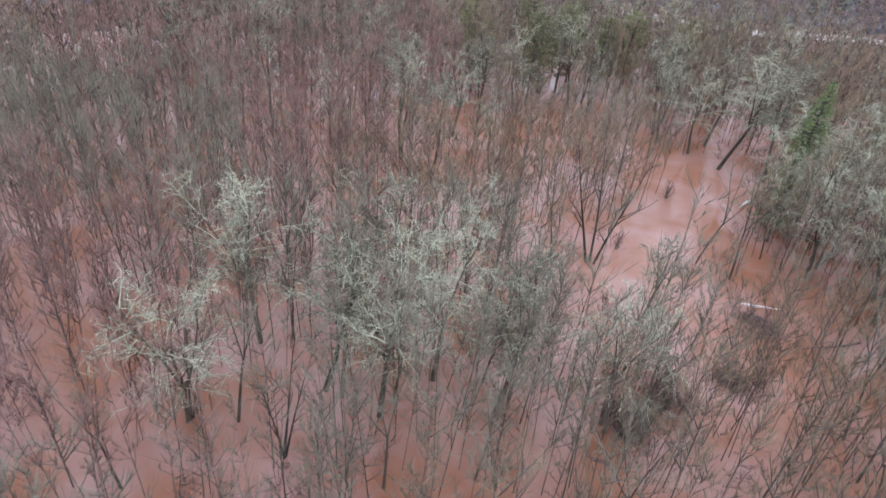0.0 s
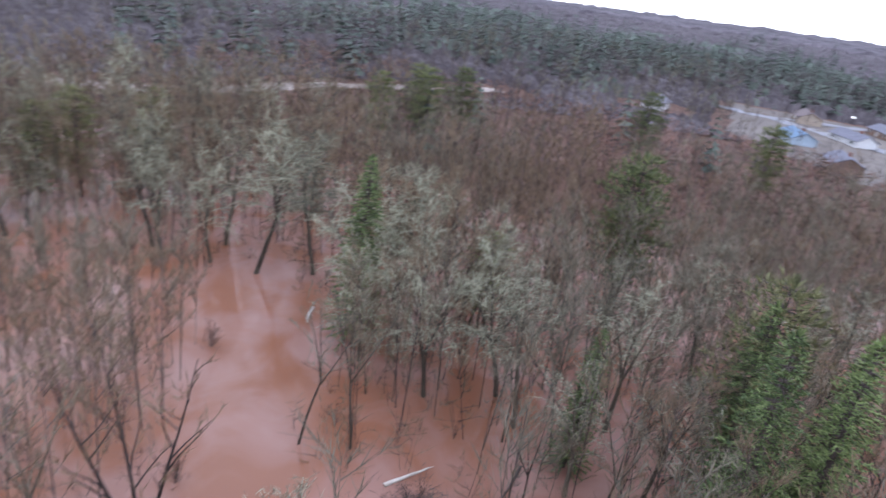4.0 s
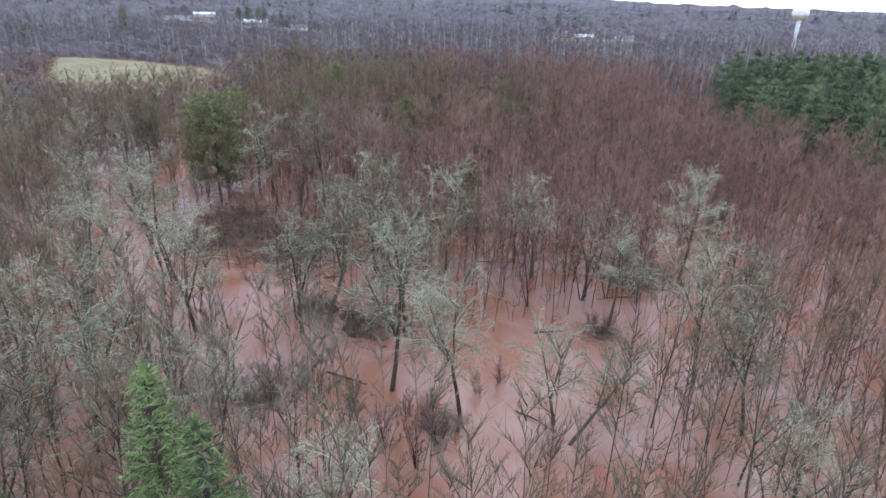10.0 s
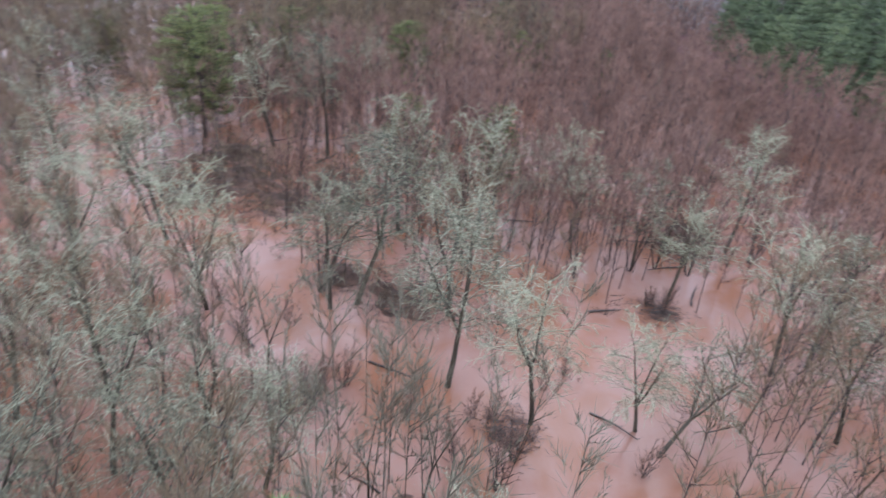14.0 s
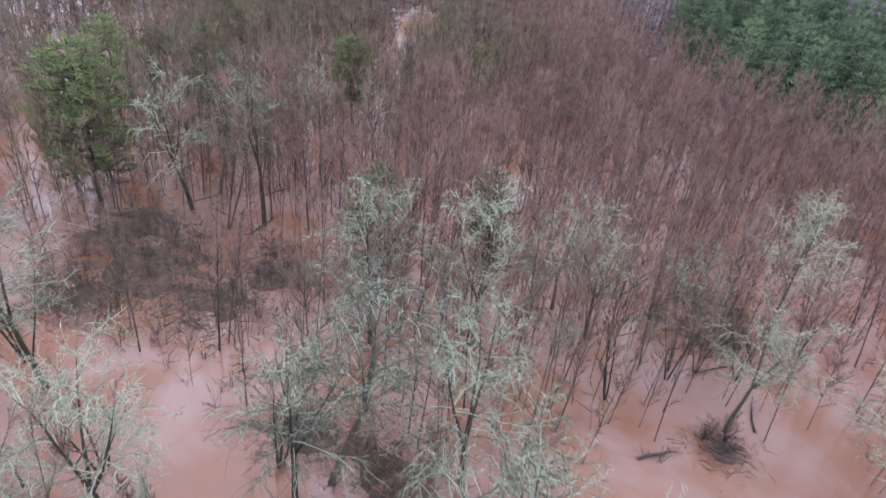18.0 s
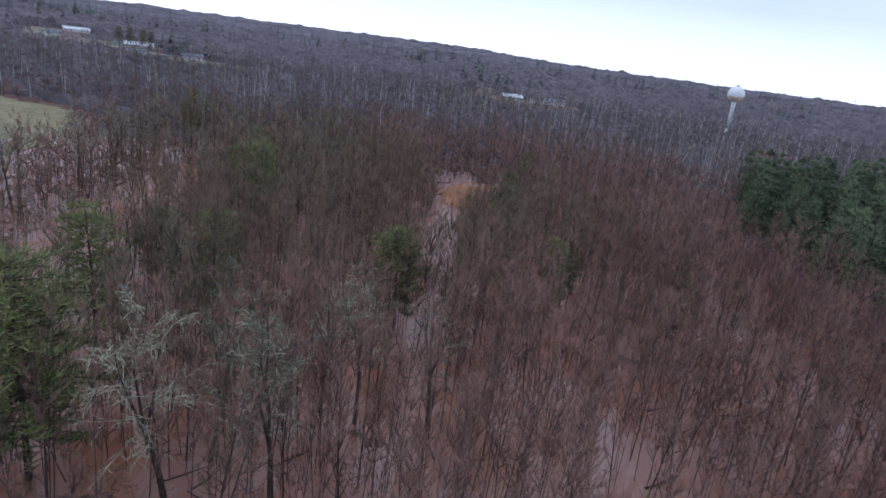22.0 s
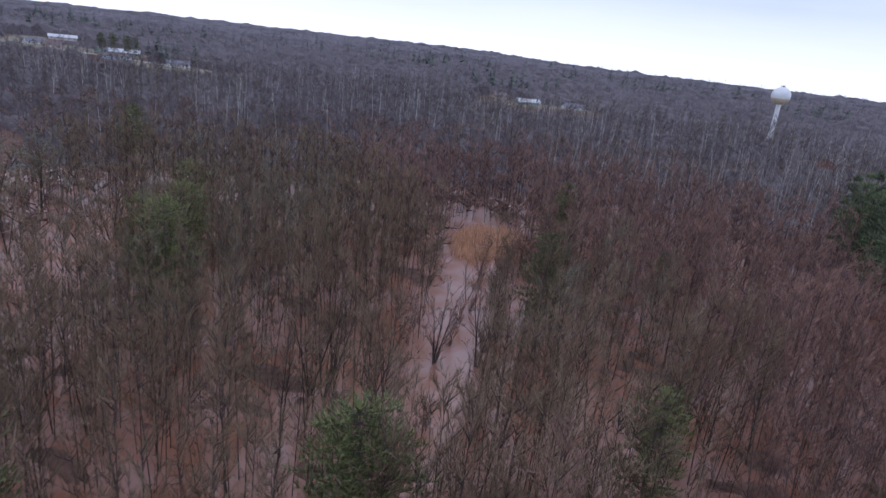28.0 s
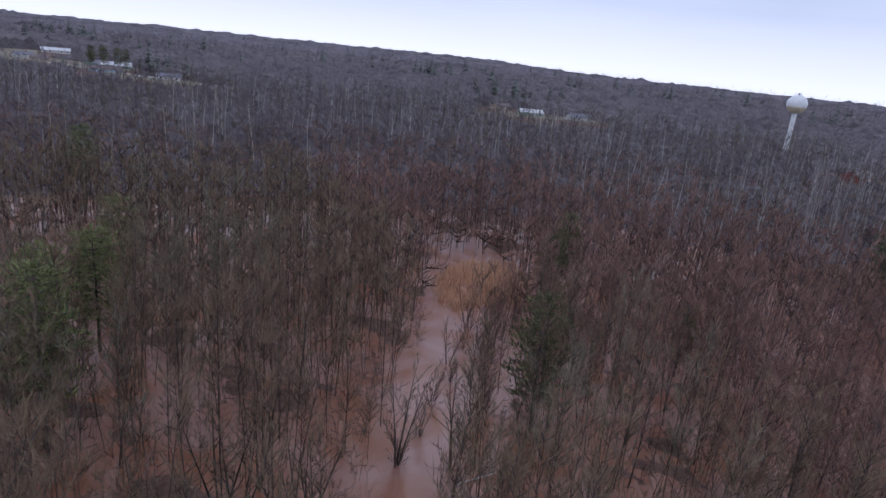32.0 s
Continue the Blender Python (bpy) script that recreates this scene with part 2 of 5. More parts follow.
# ---------------------------------------------------------------- plan of the valley
CREEKS = [  # x, y, half width
    [(-32.6, 251.1, 8), (-41.5, 230.7, 7), (-48.1, 207, 8), (-50, 186.8, 4.5), (-47, 154.8, 3), (-52.9, 129.8, 4.5), (-47, 109.8, 5), (-37.5, 92.3, 5.5),
     (-26.9, 81.3, 7), (-15, 70, 8), (-3, 60, 7), (8, 58, 6.5), (21, 60, 8.5), (33, 62, 5), (40, 64, 3)],
    [(21, 60, 7), (17, 50, 6.5), (16, 42, 6)],
    [(13.7, 167.8, 2.2), (18.6, 186.8, 3.6), (26, 210.2, 4.2), (32.6, 228.6, 5), (40.5, 249.1, 7.5), (42.5, 259.1, 7)],
    [(30, -52, 4), (18, -60, 6), (2, -68, 6), (-8, -56, 4), (-14, -42, 8), (-10, -31, 8), (4, -25, 5), (14, -14, 7), (6, -4, 7.5)],
    [(14, -10, 6), (24, -4, 5)],
    [(33.5, 151, 1.5), (34.5, 160, 2.6), (38, 183, 2)], [(5, 131, 1), (6, 141, 2)], [(-38, 146, 2), (-37, 154, 2.5)],
    [(57.5, 129, 2), (61, 138, 2.5)], [(20, 106, 1.5), (24, 112, 1.8)], [(45.5, 72, 2), (50.5, 79, 2.4)],
]


def creek_gap(x, y):
    """Metres from the open water's edge; negative in the open water."""
    best = 1e9
    for line in CREEKS:
        for (ax, ay, aw), (bx, by, bw) in zip(line, line[1:]):
            dx, dy = bx - ax, by - ay
            k = np.clip(((x - ax) * dx + (y - ay) * dy) / (dx * dx + dy * dy), 0, 1)
            best = np.minimum(best, np.hypot(x - ax - k * dx, y - ay - k * dy) - aw - k * (bw - aw))
    return best


def ease(v, a, b):
    k = np.clip((v - a) / (b - a), 0, 1)
    return k * k * (3 - 2 * k)


def wavy(x, y, size, seed=0.0):
    """A cheap smooth field, about -1 to 1."""
    u, v = x / size + seed, y / size - seed * 1.7
    return (np.sin(u * 2.1 + 1.3 * np.sin(v * 1.7)) + np.sin(v * 2.7 + 1.1 * np.sin(u * 1.3 + 2)) + np.sin((u + v) * 1.9 + seed)) / 3


BARE_FLOORS = [(-20, 52, 15, 0.6), (-12, 43, 9, 0.6), (-22, 104, 15, 0.05), (-10, 99, 9, 0.15), (0, 182, 14, 0.35), (0, 70, 6, 0.15), (12, 182, 8, 0.45), (52, 88, 9, 0.6)]  # x, y, radius, share of the slender trees
MOUNDS = [(-11, 54.5, 4.5, 0.45), (9.3, 49.6, 3.0, 0.4), (0.3, 70.5, 5.5, 0.42), (-24, 106, 10, 0.5), (-16, 97, 7, 0.45), (-30, 99, 6, 0.4), (11, 4.5, 2.5, 0.5), (-9, 103, 6, 0.4), (-28, 115, 8, 0.45), (32, 68.5, 3, 0.4), (45.5, 89.2, 6, 0.3), (25, 8.5, 3.5, 0.4), (20, 6, 3, 0.35), (2, -3.5, 3.5, 0.3), (-7, 75.5, 4, 0.35), (41.8, 83.7, 5, 0.3)]


def ground_z(x, y):
    """Height of the ground: a flooded flat with low islands, higher land round it."""
    x, y = np.asarray(x, float), np.asarray(y, float)
    gap = creek_gap(x, y)
    flat = -0.44 + 0.3 * wavy(x, y, 9, 1.0) + 0.26 * wavy(x, y, 3.7, 4.0) + 0.16 * wavy(x, y, 1.9, 6.0)
    flat = flat - 0.9 * ease(-gap, -3, 3)
    for mx, my, mr, mh in MOUNDS:
        flat = np.maximum(flat, mh - 1.1 * (np.hypot(x - mx, y - my) / mr) ** 2 + 0.4 * wavy(x, y, 1.4, 2.0) + 0.35 * wavy(x, y, 3.3, 5.0) + 0.3 * wavy(x, y, 6.0, 7.0))
    west = 3.6 * ease(-x - 0.12 * y, 62, 150)
    north = 2.6 * ease(y + 25 * wavy(x, y, 30, 2.0), 270, 420)
    flat = flat + 0.28 * ease(y, 110, 160) - 0.05
    east = 2.2 * ease(x - 0.03 * y, 100, 150)
    south = 2.6 * ease(-y, 105, 190)
    far = 6.0 * ease(np.hypot(x, y - 80), 900, 2600) * (1 - 1.4 * ease(x - 0.2 * y, -100, 1200))
    far = far - 26 * ease(np.hypot(x, y - 80), 1500, 4400) * np.maximum(ease(x - 0.2 * y, 100, 900), ease(-y, 200, 1200))
    return flat + np.maximum(np.maximum(west, north), np.maximum(east, south)) + far


FIELD = [(-184.6, 361.4), (-154.8, 369.6), (-95.6, 340.8), (-79.1, 277.2), (-104.8, 245.1), (-150.4, 285.3)]
TOWN = [(-158, 116), (-168, 160), (-262, 172), (-330, 60), (-320, -20), (-222, -10), (-160, 50)]
VERGES = [[(-256, 138), (-206, 136), (-190, 150), (-240, 158)], [(-250, 92), (-228, 84), (-222, 108), (-246, 116)], [(-190, 112), (-166, 100), (-166, 140), (-186, 146)]]
PLANTATION = [(115, 222.1), (103, 184.8), (106.5, 146.8), (114, 104), (200.9, 112.8), (202.7, 259.1), (138.5, 259.1)]
LAWNS = [[(-138.2, 639.2), (-43.1, 621.8), (-39.2, 639.8), (-123.5, 689.3), (-153.5, 689.1)],
         [(-265.8, 733.4), (-143.7, 721.2), (-144, 769.2), (-239.2, 798.6), (-279.8, 898.4), (-304.7, 888.2)],
         [(147, 596.9), (222.1, 591.4), (224.9, 623.4), (146.8, 640.9)],
         [(-212.6, 259.1), (-170.1, 259.1), (-170.3, 289.4), (-212.8, 289.4)]]


def inside(poly, x, y):
    x, y = np.asarray(x, float), np.asarray(y, float)
    hit = np.zeros(x.shape, bool)
    for (ax, ay), (bx, by) in zip(poly, poly[1:] + poly[:1]):
        cross = ((ay > y) != (by > y)) & (x < (bx - ax) * (y - ay) / ((by - ay) or 1e-9) + ax)
        hit ^= cross
    return hit


# ---------------------------------------------------------------- mesh helpers
def raw_mesh(name, verts, faces, mats, index=None, smooth=True):
    """A triangle mesh from numpy arrays."""
    verts, faces = np.asarray(verts, np.float32), np.asarray(faces, np.int32)
    me = bpy.data.meshes.new(name)
    me.vertices.add(len(verts))
    me.vertices.foreach_set("co", verts.ravel())
    me.loops.add(faces.size)
    me.loops.foreach_set("vertex_index", faces.ravel())
    me.polygons.add(len(faces))
    me.polygons.foreach_set("loop_start", np.arange(0, faces.size, 3, dtype=np.int32))
    me.polygons.foreach_set("use_smooth", np.full(len(faces), smooth))
    for m in mats:
        me.materials.append(m)
    if index is not None:
        me.polygons.foreach_set("material_index", np.asarray(index, np.int32))
    me.update()
    return me


class Sticks:
    """Collects tapered sticks as triangles."""

    def __init__(self):
        self.v, self.f, self.count = [], [], 0

    def add(self, verts, faces):
        self.v.append(np.asarray(verts, float))
        self.f.append(np.asarray(faces, int) + self.count)
        self.count += len(verts)

    def tube(self, points, radii, sides=5):
        pts = [Vector(p) for p in points]
        rings, faces = [], []
        for i, p in enumerate(pts):
            d = (pts[min(i + 1, len(pts) - 1)] - pts[max(i - 1, 0)]).normalized()
            a = d.orthogonal().normalized()
            b = d.cross(a)
            rings += [p + (a * math.cos(2 * math.pi * k / sides) + b * math.sin(2 * math.pi * k / sides)) * radii[i] for k in range(sides)]
        for i in range(len(pts) - 1):
            for k in range(sides):
                p, q = i * sides + k, i * sides + (k + 1) % sides
                faces += [(p, q, q + sides), (p, q + sides, p + sides)]
        self.add(rings, faces)

    def spike(self, a, b, r):
        """A solid three-sided twig."""
        a, b = Vector(a), Vector(b)
        d = (b - a).normalized()
        u = d.orthogonal().normalized()
        w = d.cross(u)
        self.add([a + u * r, a - u * r * 0.5 + w * r * 0.87, a - u * r * 0.5 - w * r * 0.87, b], [(0, 1, 3), (1, 2, 3), (2, 0, 3)])

    def arrays(self):
        return np.concatenate(self.v), np.concatenate(self.f)


def part(name, data, parent, label=""):
    ob = new(name, data)
    ob.parent = parent
    return tagged(ob, label)


def bm_mesh(name, build, *mats):
    bm = bmesh.new()
    build(bm)
    me = bpy.data.meshes.new(name)
    bm.to_mesh(me)
    bm.free()
    for m in mats:
        me.materials.append(m)
    return me


def box(bm, cx, cy, cz, sx, sy, sz, bevel=0.0):
    made = bmesh.ops.create_cube(bm, size=1, matrix=Matrix.Translation((cx, cy, cz)) @ Matrix.Diagonal((sx, sy, sz, 1)))
    if bevel:
        edges = list({e for v in made["verts"] for e in v.link_edges})
        bmesh.ops.bevel(bm, geom=edges, offset=bevel, segments=2, affect="EDGES", profile=0.5)


def lathe(bm, profile, sides=32):
    """Turns a profile of (radius, z) round the z axis."""
    rings = [[bm.verts.new((r * math.cos(2 * math.pi * k / sides), r * math.sin(2 * math.pi * k / sides), z)) for k in range(sides)] for r, z in profile]
    for a, b in zip(rings, rings[1:]):
        for k in range(sides):
            bm.faces.new((a[k], a[(k + 1) % sides], b[(k + 1) % sides], b[k])).smooth = True


# ---------------------------------------------------------------- trees
def direction(rng, azimuth, elevation):
    c = math.cos(elevation)
    return Vector((math.cos(azimuth) * c, math.sin(azimuth) * c, math.sin(elevation)))


def bare_tree(seed, height, girth, first, limbs, reach, lift, twigs, twig, crooked, forks=1, droop=0.0, sides=5, pale=False, split=0.0):
    """Trunk sticks and twig sticks of a leafless tree. first: height share of the lowest limb; reach: limb length; lift: limb angle;
    split: height share at which the trunk divides into spreading leaders; pale: limbs look like the twigs."""
    rng = random.Random(seed)
    wood, fine = Sticks(), Sticks()

    def grow(p, lean, length, n):
        pts = []
        for i in range(n):
            pts.append(p.copy())
            p = p + lean * length / (n - 1)
            lean = (lean + Vector((rng.uniform(-1, 1), rng.uniform(-1, 1), 0.25)) * crooked).normalized()
        return pts

    stems = []
    if split:
        foot = grow(Vector((0, 0, -0.6)), direction(rng, rng.uniform(0, 6.28), radians(rng.uniform(80, 88))), height * split + 0.6, 5)
        wood.tube(foot, [girth * (1.15 - 0.13 * i) for i in range(5)], sides + 1)
        turn = rng.uniform(0, 6.28)
        for s in range(forks):
            d = direction(rng, turn + s * 6.283 / forks + rng.uniform(-0.4, 0.4), radians(rng.uniform(52, 72) if s else 84))
            pts = grow(foot[-1] - Vector((0, 0, 0.3)), d, height * (1 - split) * rng.uniform(0.85, 1.05), 6)
            g = girth * rng.uniform(0.45, 0.6)
            wood.tube(pts, [g * (1 - 0.85 * (i / 5) ** 0.9) for i in range(6)], 5)
            stems.append((pts, g))
    else:
        for s in range(forks):
            lean = direction(rng, rng.uniform(0, 6.28), radians(rng.uniform(81, 89) if forks == 1 else rng.uniform(72, 83)))
            pts = grow(Vector((0, 0, -0.6)), lean, height * rng.uniform(0.9, 1.0) + 0.6, 7)
            g = girth * (1 if forks == 1 else rng.uniform(0.6, 0.8))
            wood.tube(pts, [g * (1 - 0.88 * (i / 6) ** 0.9) for i in range(7)], sides + 1)
            stems.append((pts, g))
    for i in range(limbs):
        pts, g = stems[i % len(stems)]
        k = first + (1 - first) * ((i + rng.random()) / limbs)
        at = k * (len(pts) - 1)
        j = min(int(at), len(pts) - 2)
        a = pts[j].lerp(pts[j + 1], at - j)
        share = (k - first) / (1.001 - first)
        length = reach * (0.55 + 0.5 * math.sin(math.pi * min(1.0, 0.3 + 0.55 * share))) * rng.uniform(0.7, 1.2) * (1 - 0.35 * share)
        d = direction(rng, i * 2.4 + rng.uniform(-0.5, 0.5), lift + rng.uniform(-0.25, 0.3) + 0.35 * share)
        line, r0 = [a], g * (1 - 0.85 * k) * (0.4 if pale else 0.5) + 0.018
        for s in range(3):
            d = (d + Vector((rng.uniform(-1, 1), rng.uniform(-1, 1), rng.uniform(-0.5, 0.7))) * (0.16 + crooked) - Vector((0, 0, droop * s))).normalized()
            line.append(line[-1] + d * length / 3)
        (fine if pale else wood).tube(line, [r0, r0 * 0.75, r0 * 0.5, r0 * 0.18], 3)
        for _ in range(max(3, twigs // limbs // 6)):
            q = rng.uniform(0.2, 1.0) * 3
            j = min(int(q), 2)
            b = line[j].lerp(line[j + 1], q - j)
            along = (line[j + 1] - line[j]).normalized()
            away = (along + Vector((rng.uniform(-1, 1), rng.uniform(-1, 1), rng.uniform(-0.4, 0.8))) * 0.8 - Vector((0, 0, droop * 0.6))).normalized()
            size = length * (rng.uniform(0.16, 0.33) if pale else rng.uniform(0.22, 0.4))
            c = b + away * size
            fine.spike(b, c, twig * 1.4)
            for _ in range(5):
                e = b.lerp(c, rng.uniform(0.25, 0.98))
                out_way = (away + Vector((rng.uniform(-1, 1), rng.uniform(-1, 1), rng.uniform(-0.5, 0.7))) * 0.75 - Vector((0, 0, droop))).normalized()
                fine.spike(e, e + out_way * size * rng.uniform(0.35, 0.8), twig)
    return wood, fine


def lichen_tree(seed, height, girth, limbs, side_limbs, twigs, reach, split=0.42):
    """Dark trunk sticks and pale crown sticks: arching limbs, winding side limbs and short crooked twigs that droop at the ends."""
    rng = random.Random(seed)
    wood, fine = Sticks(), Sticks()

    def wind(a, d, length, steps, bend, fall):
        pts = [a]
        for _ in range(steps):
            d = (d + Vector((rng.gauss(0, 1), rng.gauss(0, 1), rng.gauss(0, 0.7))) * bend - Vector((0, 0, fall))).normalized()
            pts.append(pts[-1] + d * length / steps)
        return pts

    foot = wind(Vector((0, 0, -0.6)), direction(rng, rng.uniform(0, 6.28), radians(rng.uniform(81, 88))), height * split + 0.6, 5, 0.05, -0.05)
    wood.tube(foot, [girth * (1.2 - 0.1 * i) for i in range(6)], 7)
    leaders, turn = [], rng.uniform(0, 6.28)
    for s in range(3):
        d = direction(rng, turn + s * 2.09 + rng.uniform(-0.5, 0.5), radians((rng.uniform(58, 74) if reach > 5 else rng.uniform(68, 80)) if s else 86))
        pts = wind(foot[-1] - Vector((0, 0, 0.3)), d, height * (1 - split) * (1.0 if not s else rng.uniform(0.7, 0.92)), 6, 0.09, -0.05)
        wood.tube(pts, [girth * (0.62 - 0.09 * i) for i in range(7)], 5)
        leaders.append(pts)
    for i in range(limbs):
        pts = leaders[i % 3]
        k = (i + rng.random()) / limbs
        at = 0.1 + 5.85 * k
        j = min(int(at), 5)
        a = pts[j].lerp(pts[j + 1], at - j)
        length = reach * (0.5 + 0.6 * math.sin(math.pi * (0.25 + 0.55 * k))) * rng.uniform(0.7, 1.15) * (1 - 0.35 * k)
        limb = wind(a, direction(rng, i * 2.4 + rng.uniform(-0.5, 0.5), rng.uniform(0.15, 0.7) + 0.5 * k), length, 5, 0.17, 0.09 - 0.12 * k)
        fine.tube(limb, [v * reach / 7.4 for v in (0.075, 0.06, 0.046, 0.036, 0.026, 0.012)], 4)
        for _ in range(side_limbs):
            q = rng.uniform(0.12, 1.0) ** 0.8 * 4.99
            j = int(q)
            b = limb[j].lerp(limb[j + 1], q - j)
            along = (limb[j + 1] - limb[j]).normalized()
            out = (along + Vector((rng.gauss(0, 1), rng.gauss(0, 1), rng.gauss(0.1, 0.6))) * 0.75).normalized()
            side = wind(b, out, length * rng.uniform(0.25, 0.52), 4, 0.26, 0.10)
            fine.tube(side, [0.029, 0.026, 0.021, 0.016, 0.008], 3)
            for _ in range(twigs):
                q = rng.uniform(0.15, 1.0) * 3.99
                j = int(q)
                c = side[j].lerp(side[j + 1], q - j)
                way = ((side[j + 1] - side[j]).normalized() + Vector((rng.gauss(0, 1), rng.gauss(0, 1), rng.gauss(0, 0.7))) * 0.7).normalized()
                fine.tube(wind(c, way, length * rng.uniform(0.08, 0.2), 2, 0.35, 0.10), [0.021, 0.017, 0.007], 3)
    return wood, fine


def tree_thing(name, wood, fine, bark, twig_mat, label, category, group):
    root = new(name)
    part("trunk", raw_mesh("trunk", *wood.arrays(), [bark]), root)
    part("crown", raw_mesh("crown", *fine.arrays(), [twig_mat], smooth=False), root)
    return tagged(root, label, category, group)


def conifer(seed, height, radius, tiers, per, bare, tuft, shape, bark_r, flat=False, sprays=3, thin=0.16):
    """Trunk sticks and needle sticks of an evergreen. shape(k): crown width share at height share k; tuft: spray size."""
    rng = random.Random(seed)
    wood, green = Sticks(), Sticks()
    bend = [Vector((0, 0, -0.5)), Vector((rng.uniform(-.2, .2), rng.uniform(-.2, .2), height * 0.5)), Vector((rng.uniform(-.3, .3), rng.uniform(-.3, .3), height))]
    wood.tube(bend, [bark_r, bark_r * 0.65, 0.03], 6)
    for i in range(tiers):
        k = (i + rng.uniform(0.1, 0.9)) / tiers
        z = height * (bare + (1 - bare) * k)
        width = radius * shape(k)
        axis = bend[0].lerp(bend[1], z / height * 2) if z < height / 2 else bend[1].lerp(bend[2], z / height * 2 - 1)
        axis.z = z
        turn = rng.uniform(0, 6.28)
        for j in range(per):
            az = turn + j * 6.283 / per + rng.uniform(-0.35, 0.35)
            length = width * rng.uniform(0.65, 1.12)
            tip = axis + Vector((math.cos(az), math.sin(az), rng.uniform(-0.1, 0.25) if flat else rng.uniform(-0.35, 0.0))) * length
            wood.tube([axis, tip], [0.05, 0.012], 3)
            steps = max(2, int(length / tuft * 1.4))
            for s in range(steps):
                c = axis.lerp(tip, 0.15 + 0.85 * (s + 0.8) / steps)
                c.z += rng.uniform(-0.2, 0.2) * tuft
                for q in range(sprays):
                    d = direction(rng, az + rng.uniform(-1.6, 1.6), rng.uniform(0.1, 1.35) if flat else rng.uniform(-0.35, 0.6))
                    green.spike(c - d * tuft * 0.15, c + d * tuft * rng.uniform(0.6, 1.15), tuft * thin)
    top = bend[2]
    for q in range(8):
        d = direction(rng, q * 0.8, rng.uniform(0.6, 1.5))
        green.spike(top - Vector((0, 0, 0.3)), top + d * tuft, tuft * 0.2)
    return wood, green

# ---------------------------------------------------------------- ground, water, field, roads
def ground_sheet():
    """One sheet to the horizon: fine near the creek, coarser outwards."""
    rings = [0.0]
    step = 1.1
    while rings[-1] < 4600:
        rings.append(rings[-1] + step)
        step *= 1.0 if rings[-1] < 125 else 1.04 if rings[-1] < 300 else 1.16
    sides = 560
    a = np.linspace(0, 2 * np.pi, sides, endpoint=False)
    r = np.array(rings[1:])
    x = np.concatenate([[0.0], (r[:, None] * np.cos(a)).ravel()])
    y = np.concatenate([[90.0], (r[:, None] * np.sin(a)).ravel() + 90])
    v = np.stack([x, y, ground_z(x, y)], 1)
    k = np.arange(sides)
    n = (k + 1) % sides
    faces = [np.stack([np.zeros(sides, int), 1 + k, 1 + n], 1)]
    for i in range(len(r) - 1):
        p, q = 1 + i * sides, 1 + (i + 1) * sides
        faces += [np.stack([p + k, q + k, q + n], 1), np.stack([p + k, q + n, p + n], 1)]
    return raw_mesh("ground", v, np.concatenate(faces), [LITTER])


tagged(new("ground", ground_sheet()), "brown leaf-littered woodland ground under bare trees", "ground", kind="structure")


def water_sheet(bm):
    bmesh.ops.create_grid(bm, x_segments=40, y_segments=50, size=0.5, matrix=Matrix.Translation((0, 95, 0)) @ Matrix.Diagonal((330, 520, 1, 1)))


tagged(new("water", bm_mesh("water", water_sheet, WATER)), "muddy red-brown flood water standing between the trees", "water", kind="structure")


def draped(name, poly, mat, lift, label, category, cell=5.0):
    """A thin sheet that follows the ground inside a polygon."""
    xs, ys = [p[0] for p in poly], [p[1] for p in poly]
    gx, gy = np.meshgrid(np.arange(min(xs), max(xs) + cell, cell), np.arange(min(ys), max(ys) + cell, cell), indexing="ij")
    z = ground_z(gx, gy) + lift
    v = np.stack([gx.ravel(), gy.ravel(), z.ravel()], 1)
    ny = gx.shape[1]
    i, j = np.meshgrid(np.arange(gx.shape[0] - 1), np.arange(ny - 1), indexing="ij")
    keep = inside(poly, gx[:-1, :-1] + cell / 2, gy[:-1, :-1] + cell / 2)
    p = (i * ny + j)[keep]
    return tagged(new(name, raw_mesh(name, v, np.concatenate([np.stack([p, p + ny, p + ny + 1], 1), np.stack([p, p + ny + 1, p + 1], 1)]), [mat])), label, category, kind="structure")


draped("meadow", FIELD, GRASS, 0.3, "pale yellow-green winter meadow beside the woods", "field", 3.0)
draped("town_yard", TOWN, YARD, 0.25, "worn brown yards between the houses", "yard", 4.0)
for patch in VERGES:
    draped("lawn", patch, GRASS, 0.33, "pale yellow-green lawn between the houses", "lawn", 3.0)
for lawn in LAWNS:
    draped("lawn", lawn, DULL_GRASS, 0.25, "pale winter lawn beside the houses", "lawn", 4.0)


def strip(name, line, width, mat, lift, label, category):
    """A road laid on the ground along a line."""
    pts = []
    for a, b in zip(line, line[1:]):
        n = max(2, int(math.dist(a, b) / 4))
        pts += [(a[0] + (b[0] - a[0]) * i / n, a[1] + (b[1] - a[1]) * i / n) for i in range(n)]
    pts.append(line[-1])
    v, f = [], []
    for i, p in enumerate(pts):
        a, b = pts[max(i - 1, 0)], pts[min(i + 1, len(pts) - 1)]
        d = Vector((b[0] - a[0], b[1] - a[1])).normalized()
        for s in (-0.5, 0.5):
            x, y = p[0] - d.y * width * s, p[1] + d.x * width * s
            v.append((x, y, float(ground_z(x, y)) + lift))
        if i:
            f += [(2 * i - 2, 2 * i - 1, 2 * i + 1), (2 * i - 2, 2 * i + 1, 2 * i)]
    return tagged(new(name, raw_mesh(name, v, f, [mat])), label, category, kind="structure")


